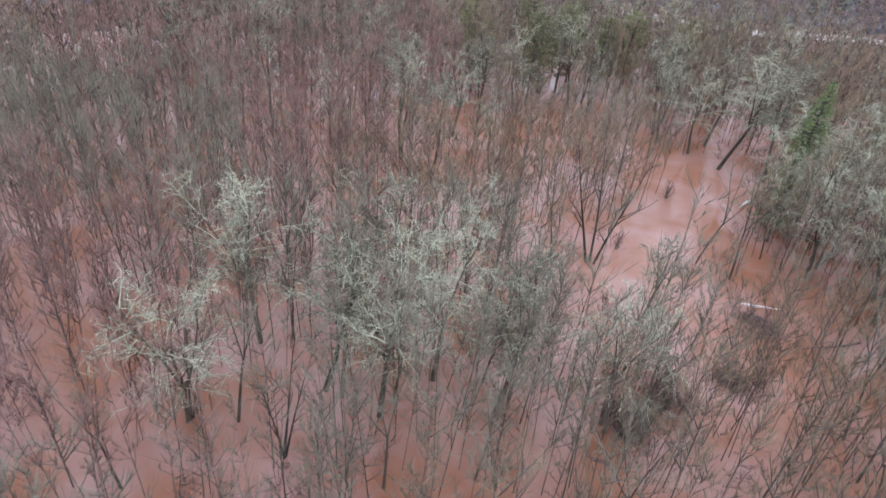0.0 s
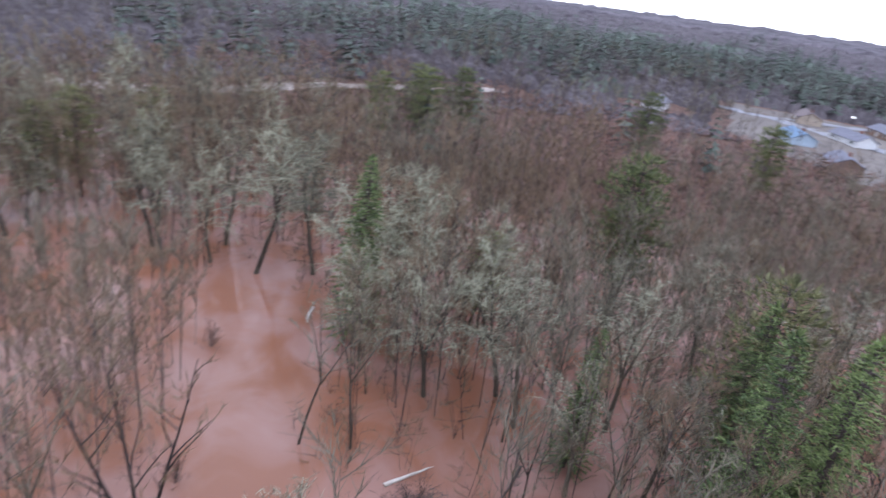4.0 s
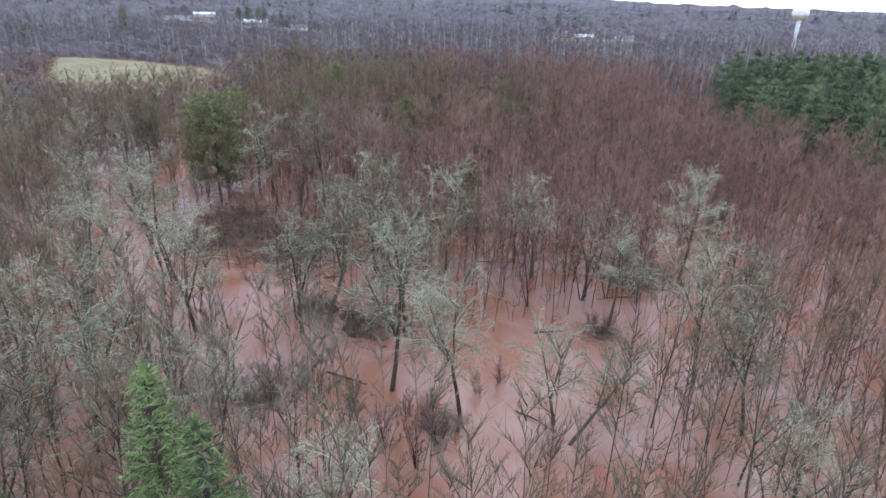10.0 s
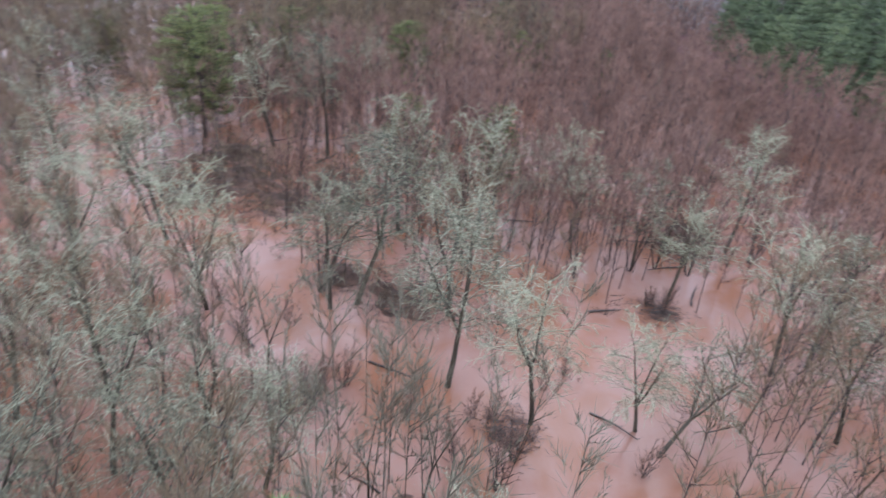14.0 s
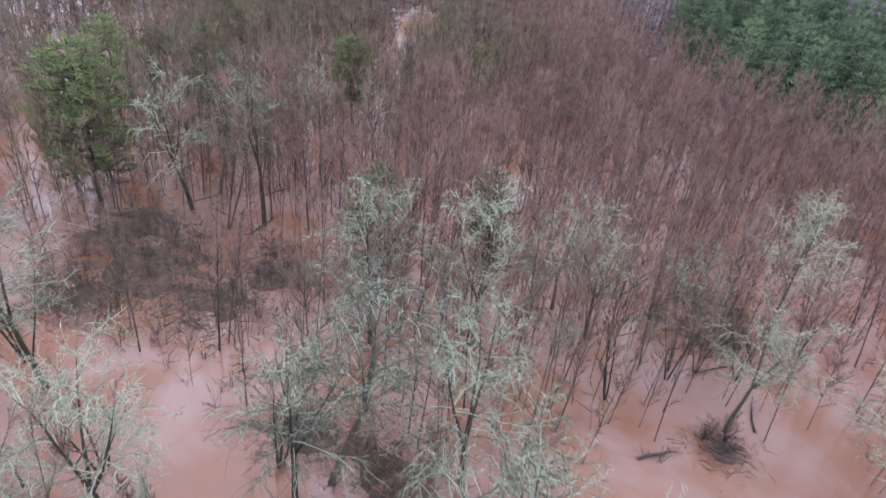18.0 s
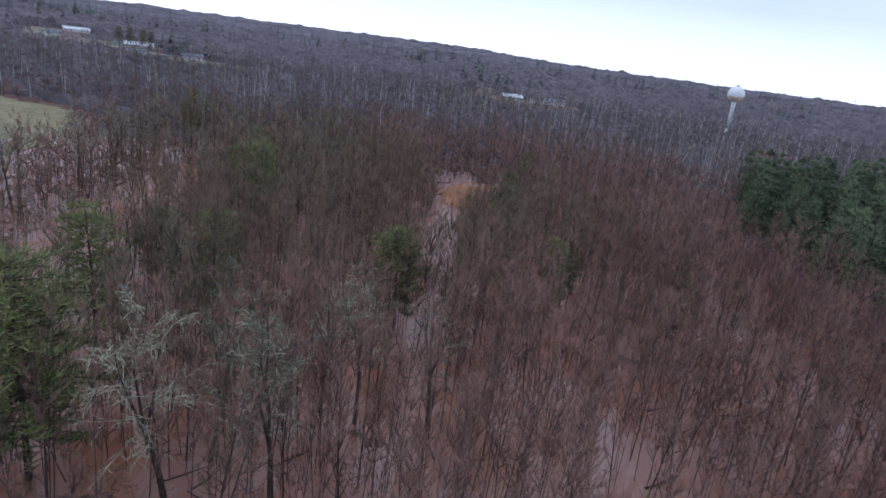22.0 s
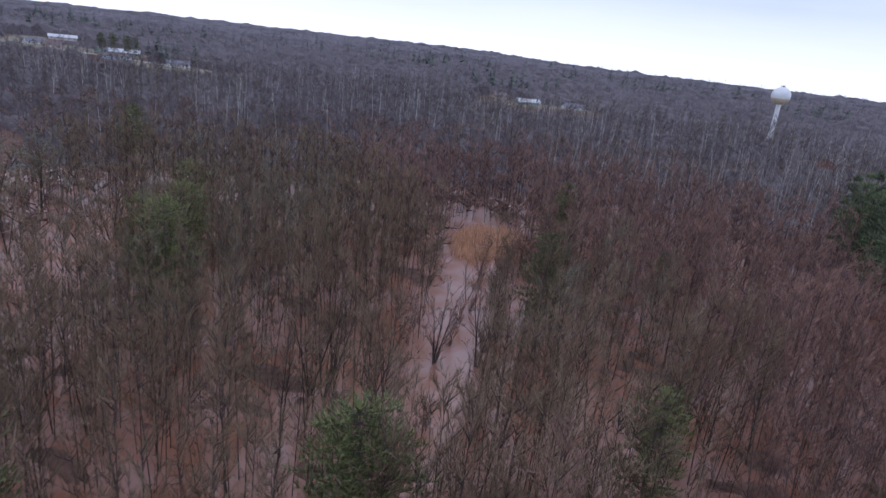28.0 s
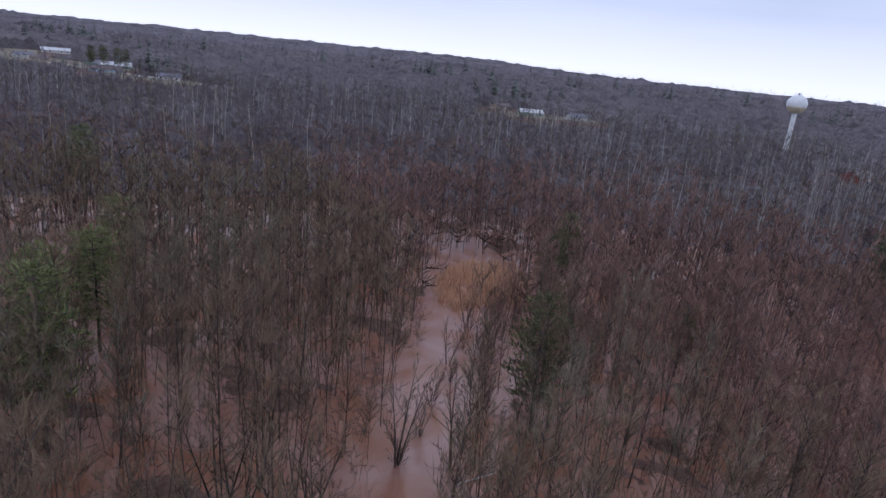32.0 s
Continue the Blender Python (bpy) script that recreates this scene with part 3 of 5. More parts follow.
strip("road", [(-140, 158), (-190, 148), (-222, 118), (-215, 85), (-255, 45), (-290, 0), (-300, -60)], 9, ASPHALT, 0.4, "grey damp asphalt village street", "road")
strip("road", [(-215, 85), (-165, 80), (-150, 70)], 22, ASPHALT, 0.42, "grey asphalt yard between the houses", "road")
strip("road", [(-290, 0), (-330, 60), (-262, 150)], 8, ASPHALT, 0.38, "grey asphalt back street", "road")
strip("gravel_track", [(-200, -95), (-165, -112), (-128, -130), (-96, -140), (-60, -165)], 9, GRAVEL, 0.4, "pale gravel track along the woods", "track")
strip("gravel_track", [(-218.9, 743.7), (-153.6, 704.1), (-115.4, 671.3), (-63.2, 639.6)], 7, GRAVEL, 0.35, "pale gravel drive to the houses", "track")

# ---------------------------------------------------------------- where the trees stand
rng_place = np.random.default_rng(7)


def house_spots():
    return [(-234, 13, 20, 0, 16, 9), (-262, 32, 35, 1, 17, 9), (-302, 14, 10, 2, 18, 10), (-300, 46, 25, 3, 16, 9), (-241, 72, 40, 4, 34, 12),
            (-269.6, 79.6, 50, 3, 26, 11), (-202, 48, 15, 6, 14, 9), (-172, 60, 30, 7, 24, 12), (-171.5, 102.8, 60, 0, 17, 10), (-199.4, 96.4, 55, 8, 16, 9),
            (-218.2, 95.5, 50, 9, 15, 9), (-239.1, 142.8, 28, 10, 24, 9), (-181.3, 124.8, 20, 5, 13, 8), (-151.4, 82.9, 70, 7, 16, 10), (-246, -43, 0, 6, 14, 9),
            (-256.8, 106.8, 35, 2, 18, 9), (-195, 28, 10, 3, 15, 9),
            (-190.9, 275.2, 70, 2, 18, 11), (-257.7, 883.5, 20, 10, 26, 10), (-161.9, 745.1, 10, 11, 24, 11), (-181.9, 756.9, 60, 8, 14, 9), (-242, 766.6, 40, 6, 15, 9),
            (-220.9, 748.7, 0, 4, 15, 9), (-102.4, 665.4, 12, 1, 17, 9), (171.9, 618, 0, 11, 18, 9), (208, 607.3, 5, 6, 18, 9), (158.7, 656, 30, 2, 16, 9),
            (270, 400, 20, 13, 16, 9), (-887.4, 486.7, 60, 10, 100, 30), (-153.5, 689.1, 10, 5, 22, 7)]


def open_ground(x, y):
    """True where no tree stands."""
    bad = inside(FIELD, x, y) | inside(TOWN, x, y) | inside(PLANTATION, x, y)
    for lawn in LAWNS:
        bad |= inside(lawn, x, y)
    for hx, hy, *_ in house_spots():
        bad |= np.hypot(x - hx, y - hy) < 15
        if hy > 550:
            bad |= (np.abs(x - hx * (y + 40) / (hy + 40)) < 13) & (y > hy - 48) & (y < hy)
    bad |= np.hypot(x + 202, y - 172) < 12
    bad |= np.hypot(x - 306.5, y - 499) < 12
    for line in ([(-200, -95), (-165, -112), (-128, -130), (-96, -140), (-60, -165)],):
        for (ax, ay), (bx, by) in zip(line, line[1:]):
            k = np.clip(((x - ax) * (bx - ax) + (y - ay) * (by - ay)) / ((bx - ax) ** 2 + (by - ay) ** 2), 0, 1)
            bad |= np.hypot(x - ax - k * (bx - ax), y - ay - k * (by - ay)) < 9
    return bad


def low_ground(x, y):
    """Young growth only: below the meadow and before the northern houses."""
    low = inside(LOW_BAND, x, y)
    for hx, hy, *_ in house_spots():
        if hy > 550:
            low |= (x > hx * (y + 40) / (hy + 40) - 20) & (x < hx * (y + 40) / (hy + 40) + 20) & (y > hy - 95) & (y < hy)
    return low


LOW_BAND = [(-212.6, 259.1), (-95.6, 340.8), (-49.5, 273.2), (-60.8, 210.2), (-107.8, 184.8), (-166.8, 210.2)]
PINE_EDGE = [(117.2, 222.1), (109.8, 184.8), (114.7, 146.8), (125.4, 106.8), (101.9, 104.8), (86.2, 144.8), (82.3, 184.8), (96.8, 230.7)]


def thinned(x, y):
    """Share of the slender trees that stand here: few on the brushy floors."""
    share = 1.0
    for cx, cy, radius, left in BARE_FLOORS:
        share = share * (1 - (1 - left) * np.exp(-(np.hypot(x - cx, y - cy) / radius) ** 4))
    return share


def scatter(x0, x1, y0, y1, cell):
    gx, gy = np.meshgrid(np.arange(x0, x1, cell), np.arange(y0, y1, cell), indexing="ij")
    x = gx.ravel() + rng_place.uniform(-0.5, 0.5, gx.size) * cell
    y = gy.ravel() + rng_place.uniform(-0.5, 0.5, gx.size) * cell
    return x, y


def stand(name, label, category, spots, templates, mat, scale, cell=0):
    """Many trees joined into one mesh of uncounted stuff; spots: x, y, size."""
    if not len(spots):
        return
    groups = {}
    for s in spots:
        key = (int(s[0] // cell), int(s[1] // cell)) if cell else 0
        groups.setdefault(key, []).append(s)
    for some in groups.values():
        vs, fs, ix, base = [], [], [], 0
        some = np.array(some)
        for (x, y, size), floor in zip(some, ground_z(some[:, 0], some[:, 1])):
            v, f, m = templates[rng_place.integers(len(templates))]
            a = rng_place.uniform(0, 6.283)
            c, s = math.cos(a) * size, math.sin(a) * size
            tilt = rng_place.normal(0, 0.045, 2)
            w = np.empty_like(v)
            w[:, 0] = v[:, 0] * c - v[:, 1] * s + v[:, 2] * size * tilt[0] + x
            w[:, 1] = v[:, 0] * s + v[:, 1] * c + v[:, 2] * size * tilt[1] + y
            w[:, 2] = v[:, 2] * size * scale + floor
            vs.append(w)
            fs.append(f + base)
            ix.append(m)
            base += len(v)
        tagged(new(name, raw_mesh(name, np.concatenate(vs), np.concatenate(fs), mat, np.concatenate(ix), False)), label, category, kind="stuff")


def quick_tree(seed, height, stem, crown_from, width, twigs, twig, bushy=False, stems=1, fan=8):
    """A light tree of single-facet twigs for the woods: vertices, triangles, material index (0 stem, 1 twig)."""
    rng = np.random.default_rng(seed)
    v, f, m = [], [], []

    def sliver(a, b, r, mat):
        d = b - a
        side = np.cross(d, rng.normal(size=3))
        side *= r / (np.linalg.norm(side) + 1e-9)
        n = len(v)
        v.extend([a - side, a + side, b])
        f.append((n, n + 1, n + 2))
        m.append(mat)

    for s in range(stems):
        foot = np.array([0, 0, -0.5]) + (rng.normal(0, 0.25, 3) * (1, 1, 0) if stems > 1 else 0)
        top = np.array([rng.normal(0, 0.035 * height), rng.normal(0, 0.035 * height), height]) + (rng.normal(0, 0.16 * height, 3) * (1, 1, 0.3) if stems > 1 else 0)
        n = len(v)
        for k, r in ((0, stem), (0.55, stem * 0.62), (1.0, stem * 0.12)):
            c = foot + (top - foot) * k
            for q in range(3):
                v.append(c + np.array([math.cos(q * 2.094), math.sin(q * 2.094), 0]) * r)
        for i in range(2):
            for q in range(3):
                a, b = n + i * 3 + q, n + i * 3 + (q + 1) % 3
                f.extend([(a, b, b + 3), (a, b + 3, a + 3)])
                m.extend([0, 0])
        limbs = max(3, twigs // stems // (fan + 1))
        for _ in range(limbs):
            k = crown_from + (1 - crown_from) * rng.random() ** 0.85
            a = foot + (top - foot) * k
            az = rng.uniform(0, 6.283)
            share = (k - crown_from) / (1 - crown_from)
            long = width * (0.75 + 0.6 * math.sin(math.pi * min(1, share * 0.8 + 0.15))) * rng.uniform(0.7, 1.2)
            rise = rng.uniform(0.1, 0.9) if bushy else rng.uniform(0.8, 2.1)
            d = np.array([math.cos(az), math.sin(az), rise])
            d = d / np.linalg.norm(d)
            b = a + d * long
            sliver(a, b, twig * 1.7, 0)
            for _ in range(fan):
                c = a + (b - a) * rng.uniform(0.25, 1.0)
                e = d * 0.7 + rng.normal(0, 0.42, 3) + np.array([0, 0, 0.25 if bushy else 0.55])
                sliver(c, c + e / np.linalg.norm(e) * long * rng.uniform(0.3, 0.75), twig, 1)
    return np.array(v), np.array(f), np.array(m)


def quick_fir(seed, height, width, tiers, per, bare=0.12):
    rng = np.random.default_rng(seed)
    v, f, m = [], [], []
    for q in range(3):
        v.append(np.array([math.cos(q * 2.094) * 0.2, math.sin(q * 2.094) * 0.2, -0.5]))
    v.append(np.array([0, 0, height]))
    f.extend([(0, 1, 3), (1, 2, 3), (2, 0, 3)])
    m.extend([0, 0, 0])
    for i in range(tiers):
        k = (i + rng.random()) / tiers
        r = width * (1 - k) ** 0.75 * rng.uniform(0.7, 1.15)
        z = height * (bare + (1 - bare) * k)
        for j in range(per):
            az = rng.uniform(0, 6.283)
            tip = np.array([math.cos(az) * r, math.sin(az) * r, z - 0.25 * r])
            side = np.array([-math.sin(az), math.cos(az), 0.3]) * r * 0.38
            n = len(v)
            v.extend([np.array([0, 0, z + 0.5]), tip + side, tip - side])
            f.append((n, n + 1, n + 2))
            m.append(1)
    return np.array(v), np.array(f), np.array(m)


def reach_of(x, y):
    """Metres from the camera's flight line over the wood."""
    best = 1e9
    for (ax, ay), (bx, by) in (((56, 45), (36, 10)), ((36, 10), (8, -6)), ((8, -6), (-10, 30)), ((-10, 30), (-10, 80)), ((-10, 80), (10, 138))):
        k = np.clip(((x - ax) * (bx - ax) + (y - ay) * (by - ay)) / ((bx - ax) ** 2 + (by - ay) ** 2), 0, 1)
        best = np.minimum(best, np.hypot(x - ax - k * (bx - ax), y - ay - k * (by - ay)))
    return best


def woods():
    """The uncounted slender trees of the flooded wood and the far woods."""
    slim = [quick_tree(100 + i, 16.0 + i % 4, 0.045 + 0.015 * (i % 3), 0.26, 2.1, 300, 0.024, fan=14) for i in range(12)]
    shrub = [quick_tree(130 + i, 3.6 + i % 3, 0.03, 0.12, 1.5, 72, 0.024, True, 3) for i in range(6)]
    brush = [quick_tree(140 + i, 3.6 + i % 3, 0.05, 0.1, 2.6, 30, 0.09, True, 3, 7) for i in range(6)]
    mid = [quick_tree(150 + i, 15.5 + i % 4, 0.08, 0.24, 2.3, 60, 0.06, fan=9) for i in range(10)]
    far = [quick_tree(170 + i, 14 + i % 5, 0.13, 0.22, 2.7, 30, 0.11, fan=5) for i in range(10)]

    # near: dense slender stems
    x, y = scatter(-105, 128, -150, 345, 3.05)
    more = scatter(-75, 105, 95, 300, 3.9)
    south = scatter(-50, 110, -110, 15, 4.6)
    x, y = np.concatenate([x, more[0], south[0]]), np.concatenate([y, more[1], south[1]])
    gap, near = creek_gap(x, y), reach_of(x, y)
    patch = wavy(x, y, 22, 3.0)
    keep = (gap > 0.8) & ~open_ground(x, y) & (near < 165) & (rng_place.random(len(x)) < thinned(x, y) * np.clip(0.80 + 0.35 * patch, 0.25, 1) * np.where(gap < 7, np.where((x < 0) | (y < 160), 0.45, 0.65), 1.0) * np.where((x < -22) & (x > -60) & (y > 150) & (y < 235) & (gap < 12), 0.8, 1.0))
    x, y, near, patch = x[keep], y[keep], near[keep], patch[keep]
    size = (0.6 + 0.55 * rng_place.random(len(x)) ** 0.8 + 0.12 * wavy(x, y, 11, 5.0)) * np.where(inside(LOW_BAND, x, y), 0.62, 1.0) * np.where(inside(PINE_EDGE, x, y), 0.52, 1.0)
    red = (wavy(x, y, 60, 9.0) + ease(x, 20, 90) * 1.2 - ease(110 - y, 0, 60) * 0.5) > 0.15
    close = near < 95
    grey = ((wavy(x, y, 26, 4.0) + 0.28 * ease(80 - y - 0.5 * x, 0, 40) + rng_place.normal(0, 0.25, len(x))) > 0.38) & ~(red & (y > 60))
    plum = inside(PINE_EDGE, x, y)
    red, grey = red & ~grey & ~plum, grey & ~plum
    for far_off, temps in ((False, slim), (True, mid)):
        for chosen, mats, hue in ((red, [BARK, RED_TWIG], "reddish-brown"), (grey, [GREY_BARK, GREY_TWIG], "grey-green"), (plum, [BARK, PLUM_TWIG], "purplish"), (~red & ~grey & ~plum, [BARK, TWIG], "brown")):
            some = chosen & (close != far_off)
            label = "bare %s trees further back in the wood" % hue if far_off else "dense slender bare trees with %s twigs in flood water" % hue
            stand("bare_tree_stand", label, "trees", np.stack([x[some], y[some], size[some]], 1), temps, mats, 1.0, 75)

    # undergrowth
    x, y = scatter(-95, 125, -120, 330, 3.5)
    more = scatter(-60, 100, 145, 250, 4.2)
    x, y = np.concatenate([x, more[0]]), np.concatenate([y, more[1]])
    gap, near = creek_gap(x, y), reach_of(x, y)
    thick = wavy(x, y, 15, 6.0) + 0.9 * ease(x, 30, 70) * ease(y, 50, 110) + 0.55 * ease(y, 110, 150) + 0.3 * ease(-x, 5, 25) * ease(y, 100, 130) + 0.5 * np.exp(-(np.abs(gap - 1) / 3) ** 2) + 1.6 * (1 - thinned(x, y)) * (y < 130) * (y > 62)
    keep = (gap > -0.3) & ~open_ground(x, y) & (thick > 0.1) & (near < 110)
    for chosen, mats, label in ((keep & (x > 5), [BARK, RED_TWIG], "tangled leafless red-brown shrubs standing in flood water"),
                                (keep & (x <= 5), [BARK, TWIG], "tangled leafless grey-brown shrubs standing in flood water")):
        stand("shrub_thicket", label, "shrubs", np.stack([x[chosen], y[chosen], rng_place.uniform(0.5, 1.1, chosen.sum())], 1), shrub, mats, 1.0, 110)
    x, y = scatter(-42, 8, 64, 124, 1.7)
    keep = (thinned(x, y) < 0.55) & (y > 62) & (creek_gap(x, y) > 0.5)
    stand("shrub_thicket", "low brown leafless brush on the muddy islands", "shrubs", np.stack([x[keep], y[keep], rng_place.uniform(0.3, 0.75, keep.sum())], 1), shrub, [BARK, TWIG], 1.0, 110)
    x, y = scatter(-190, 240, -190, 430, 6.2)
    gap, near = creek_gap(x, y), reach_of(x, y)
    keep = (gap > 0.5) & ~open_ground(x, y) & (near >= 100) & (near < 300) & (rng_place.random(len(x)) < 0.8) & ((x < 130) | (y > 230))
    stand("shrub_thicket", "brown leafless undergrowth below the further trees", "shrubs", np.stack([x[keep], y[keep], rng_place.uniform(0.6, 1.3, keep.sum())], 1), brush, [BARK, RED_TWIG], 1.0, 160)

    # middle distance, all round
    x, y = scatter(-430, 430, -330, 640, 6.6)
    near = reach_of(x, y)
    inner = (x > -105) & (x < 128) & (y > -150) & (y < 345)
    keep = ~(inner & (near < 165)) & (near < 430) & ~open_ground(x, y) & (creek_gap(x, y) > 1)
    keep &= (rng_place.random(len(x)) < 0.93) & ((x < 150) | (y > 90))
    x, y = x[keep], y[keep]
    kind = wavy(x, y, 45, 2.0)
    size = rng_place.uniform(0.75, 1.2, len(x)) * np.where((x < -112) & (x > -175) & (y > -20) & (y < 165), 0.62, 1.0) * np.where(low_ground(x, y), 0.5, 1.0)
    stems = (y > 235) & ((wavy(x, y, 28, 11.0) + rng_place.normal(0, 0.3, len(x))) > 0.72)
    poles = [quick_tree(160 + i, 15.5 + i % 4, 0.17, 0.45, 1.9, 50, 0.05, fan=9) for i in range(6)]
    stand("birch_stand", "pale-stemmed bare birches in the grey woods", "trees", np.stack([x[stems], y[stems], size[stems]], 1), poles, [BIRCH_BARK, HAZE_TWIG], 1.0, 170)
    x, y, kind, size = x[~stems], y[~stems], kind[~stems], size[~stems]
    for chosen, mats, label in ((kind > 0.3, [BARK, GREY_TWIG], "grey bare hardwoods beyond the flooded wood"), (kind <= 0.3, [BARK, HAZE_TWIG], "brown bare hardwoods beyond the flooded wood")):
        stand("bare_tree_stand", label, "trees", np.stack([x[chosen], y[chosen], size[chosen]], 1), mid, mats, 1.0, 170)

    # far woods
    x, y = scatter(-1700, 1500, -1300, 1900, 16.0)
    near = reach_of(x, y)
    keep = (near > 425) & (near < 1300) & ~open_ground(x, y) & ((x < 500) | (y > 200)) & (rng_place.random(len(x)) < np.where(near < 800, 1.0, 0.45))
    x, y, near = x[keep], y[keep], near[keep]
    kind = wavy(x, y, 110, 5.0) + 0.6 * ease(-x, 180, 360) * ease(420 - y, 0, 150) * ease(1000 + x, 0, 400) + rng_place.normal(0, 0.2, len(x))
    size = rng_place.uniform(0.85, 1.3, len(x)) * np.where(near > 900, 1.35, 1.0) * np.where(low_ground(x, y), 0.4, 1.0)
    green = kind > 0.72
    stand("far_woods", "haze-tinted grey-brown bare woods far away", "woods", np.stack([x[~green], y[~green], size[~green]], 1), far, [HAZED_WOOD, HAZED_WOOD], 1.0, 900)
    firs = [quick_fir(190 + i, 17 + 2 * (i % 3), 4.3, 11, 6) for i in range(6)]
    stand("far_evergreens", "dark evergreens scattered in the far woods", "woods", np.stack([x[green], y[green], size[green]], 1), firs, [BARK, HAZED_PINE], 1.0, 900)

    a, r = rng_place.uniform(0.85, 2.3, 420), rng_place.uniform(900, 2300, 420)
    x, y = r * np.cos(a), r * np.sin(a) + 80
    keep = wavy(x, y, 190, 3.0) > -0.1
    stand("far_evergreens", "pointed evergreens along the wooded skyline", "woods", np.stack([x[keep], y[keep], rng_place.uniform(1.0, 1.5, keep.sum())], 1), firs, [BARK, HAZED_PINE], 1.0, 900)

    # evergreens behind the village and the dark ones south of the creek
    x, y = scatter(-560, -90, -260, 360, 9.5)
    keep = ~open_ground(x, y) & ~((x > -270) & (x < -100) & (y > 185)) & ~((x > -335) & (x < -150) & (y > -70) & (y < 186)) & ((wavy(x, y, 38, 8.0) + 0.75 * ease(-x - 0.25 * y, 225, 330) + rng_place.normal(0, 0.3, len(x))) > 0.58)
    stand("evergreen_stand", "dark green pines behind the village houses", "trees", np.stack([x[keep], y[keep], rng_place.uniform(0.8, 1.2, keep.sum())], 1), firs, [BARK, HAZED_PINE], 1.0, 220)


def horizon_woods():
    """The canopy of the woods from 1.7 km to the skyline."""
    rings = np.concatenate([np.arange(1500, 2600, 28.0), np.arange(2600, 4500, 90.0)])
    sides = 600
    a = np.linspace(0, 2 * np.pi, sides, endpoint=False)
    rr, aa = np.meshgrid(rings, a, indexing="ij")
    x, y = rr * np.cos(aa), rr * np.sin(aa) + 80
    rng = np.random.default_rng(3)
    z = ground_z(x, y) + 11 + rng.uniform(-3.5, 5.5, x.shape) + 3.5 * wavy(x, y, 130, 1.0)
    z += (rng.random(x.shape) > 0.9) * rng.uniform(3, 11, x.shape) * ease(rr, 1700, 2700)
    z[0] -= 14
    v = np.stack([x.ravel(), y.ravel(), z.ravel()], 1)
    k = np.arange(sides)
    n = (k + 1) % sides
    faces = []
    for i in range(len(rings) - 1):
        p, q = i * sides, (i + 1) * sides
        faces += [np.stack([p + k, q + k, q + n], 1), np.stack([p + k, q + n, p + n], 1)]
    return raw_mesh("horizon_woods", v, np.concatenate(faces), [SKYLINE], smooth=False)


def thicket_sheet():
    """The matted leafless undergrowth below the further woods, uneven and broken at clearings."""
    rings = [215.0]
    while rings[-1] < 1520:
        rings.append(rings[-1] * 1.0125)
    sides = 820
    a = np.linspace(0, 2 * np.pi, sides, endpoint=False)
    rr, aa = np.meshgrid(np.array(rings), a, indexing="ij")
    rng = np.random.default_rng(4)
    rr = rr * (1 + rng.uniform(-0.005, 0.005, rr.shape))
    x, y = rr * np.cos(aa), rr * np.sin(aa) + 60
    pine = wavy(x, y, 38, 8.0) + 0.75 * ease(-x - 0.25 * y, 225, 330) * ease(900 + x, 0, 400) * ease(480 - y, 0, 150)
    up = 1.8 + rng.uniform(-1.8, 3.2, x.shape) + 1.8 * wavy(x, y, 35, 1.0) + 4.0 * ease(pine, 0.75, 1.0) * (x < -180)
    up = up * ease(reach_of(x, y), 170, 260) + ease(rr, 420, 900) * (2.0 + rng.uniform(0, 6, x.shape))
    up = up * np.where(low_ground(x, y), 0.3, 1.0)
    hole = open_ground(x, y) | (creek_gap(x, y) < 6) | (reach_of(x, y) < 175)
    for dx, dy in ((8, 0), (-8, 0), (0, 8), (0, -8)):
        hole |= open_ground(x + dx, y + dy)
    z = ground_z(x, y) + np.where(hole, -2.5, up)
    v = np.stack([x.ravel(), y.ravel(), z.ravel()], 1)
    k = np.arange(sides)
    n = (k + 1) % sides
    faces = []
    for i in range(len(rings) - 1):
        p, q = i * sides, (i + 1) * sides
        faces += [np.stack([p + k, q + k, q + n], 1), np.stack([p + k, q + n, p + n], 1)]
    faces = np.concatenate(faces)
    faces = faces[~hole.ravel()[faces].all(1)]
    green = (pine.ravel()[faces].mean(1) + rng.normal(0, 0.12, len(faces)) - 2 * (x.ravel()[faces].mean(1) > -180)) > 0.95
    return raw_mesh("undergrowth", v, faces, [UNDERWOOD, HAZED_PINE], green.astype(int), smooth=False)


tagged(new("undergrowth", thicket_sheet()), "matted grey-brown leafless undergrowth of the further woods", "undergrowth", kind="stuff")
tagged(new("horizon_woods", horizon_woods()), "unbroken dark woods reaching the overcast skyline", "woods", kind="stuff")
woods()

# ---------------------------------------------------------------- single trees
def seat_at(x, y, turn=0.0, size=1.0, lean=0.0):
    return pose(x, y, float(max(ground_z(x, y), -1.4)), lean, 0, turn) @ Matrix.Scale(size, 4)


def plant(masters, spots, seed):
    """Copies of the master trees at x, y, size; the masters themselves take the first places."""
    rng = random.Random(seed)
    used = set()
    for x, y, size in spots:
        i = rng.randrange(len(masters))
        m = seat_at(x, y, rng.uniform(0, 360), 1.0, rng.uniform(-3, 3))
        ob = masters[i]
        if i not in used:
            used.add(i)
            ob.matrix_basis = m
        else:
            ob = copy_thing(ob, m)
        ob.scale = (size, size, size)
    for i, ob in enumerate(masters):
        if i not in used:
            for child in list(ob.children):
                bpy.data.objects.remove(child)
            bpy.data.objects.remove(ob)


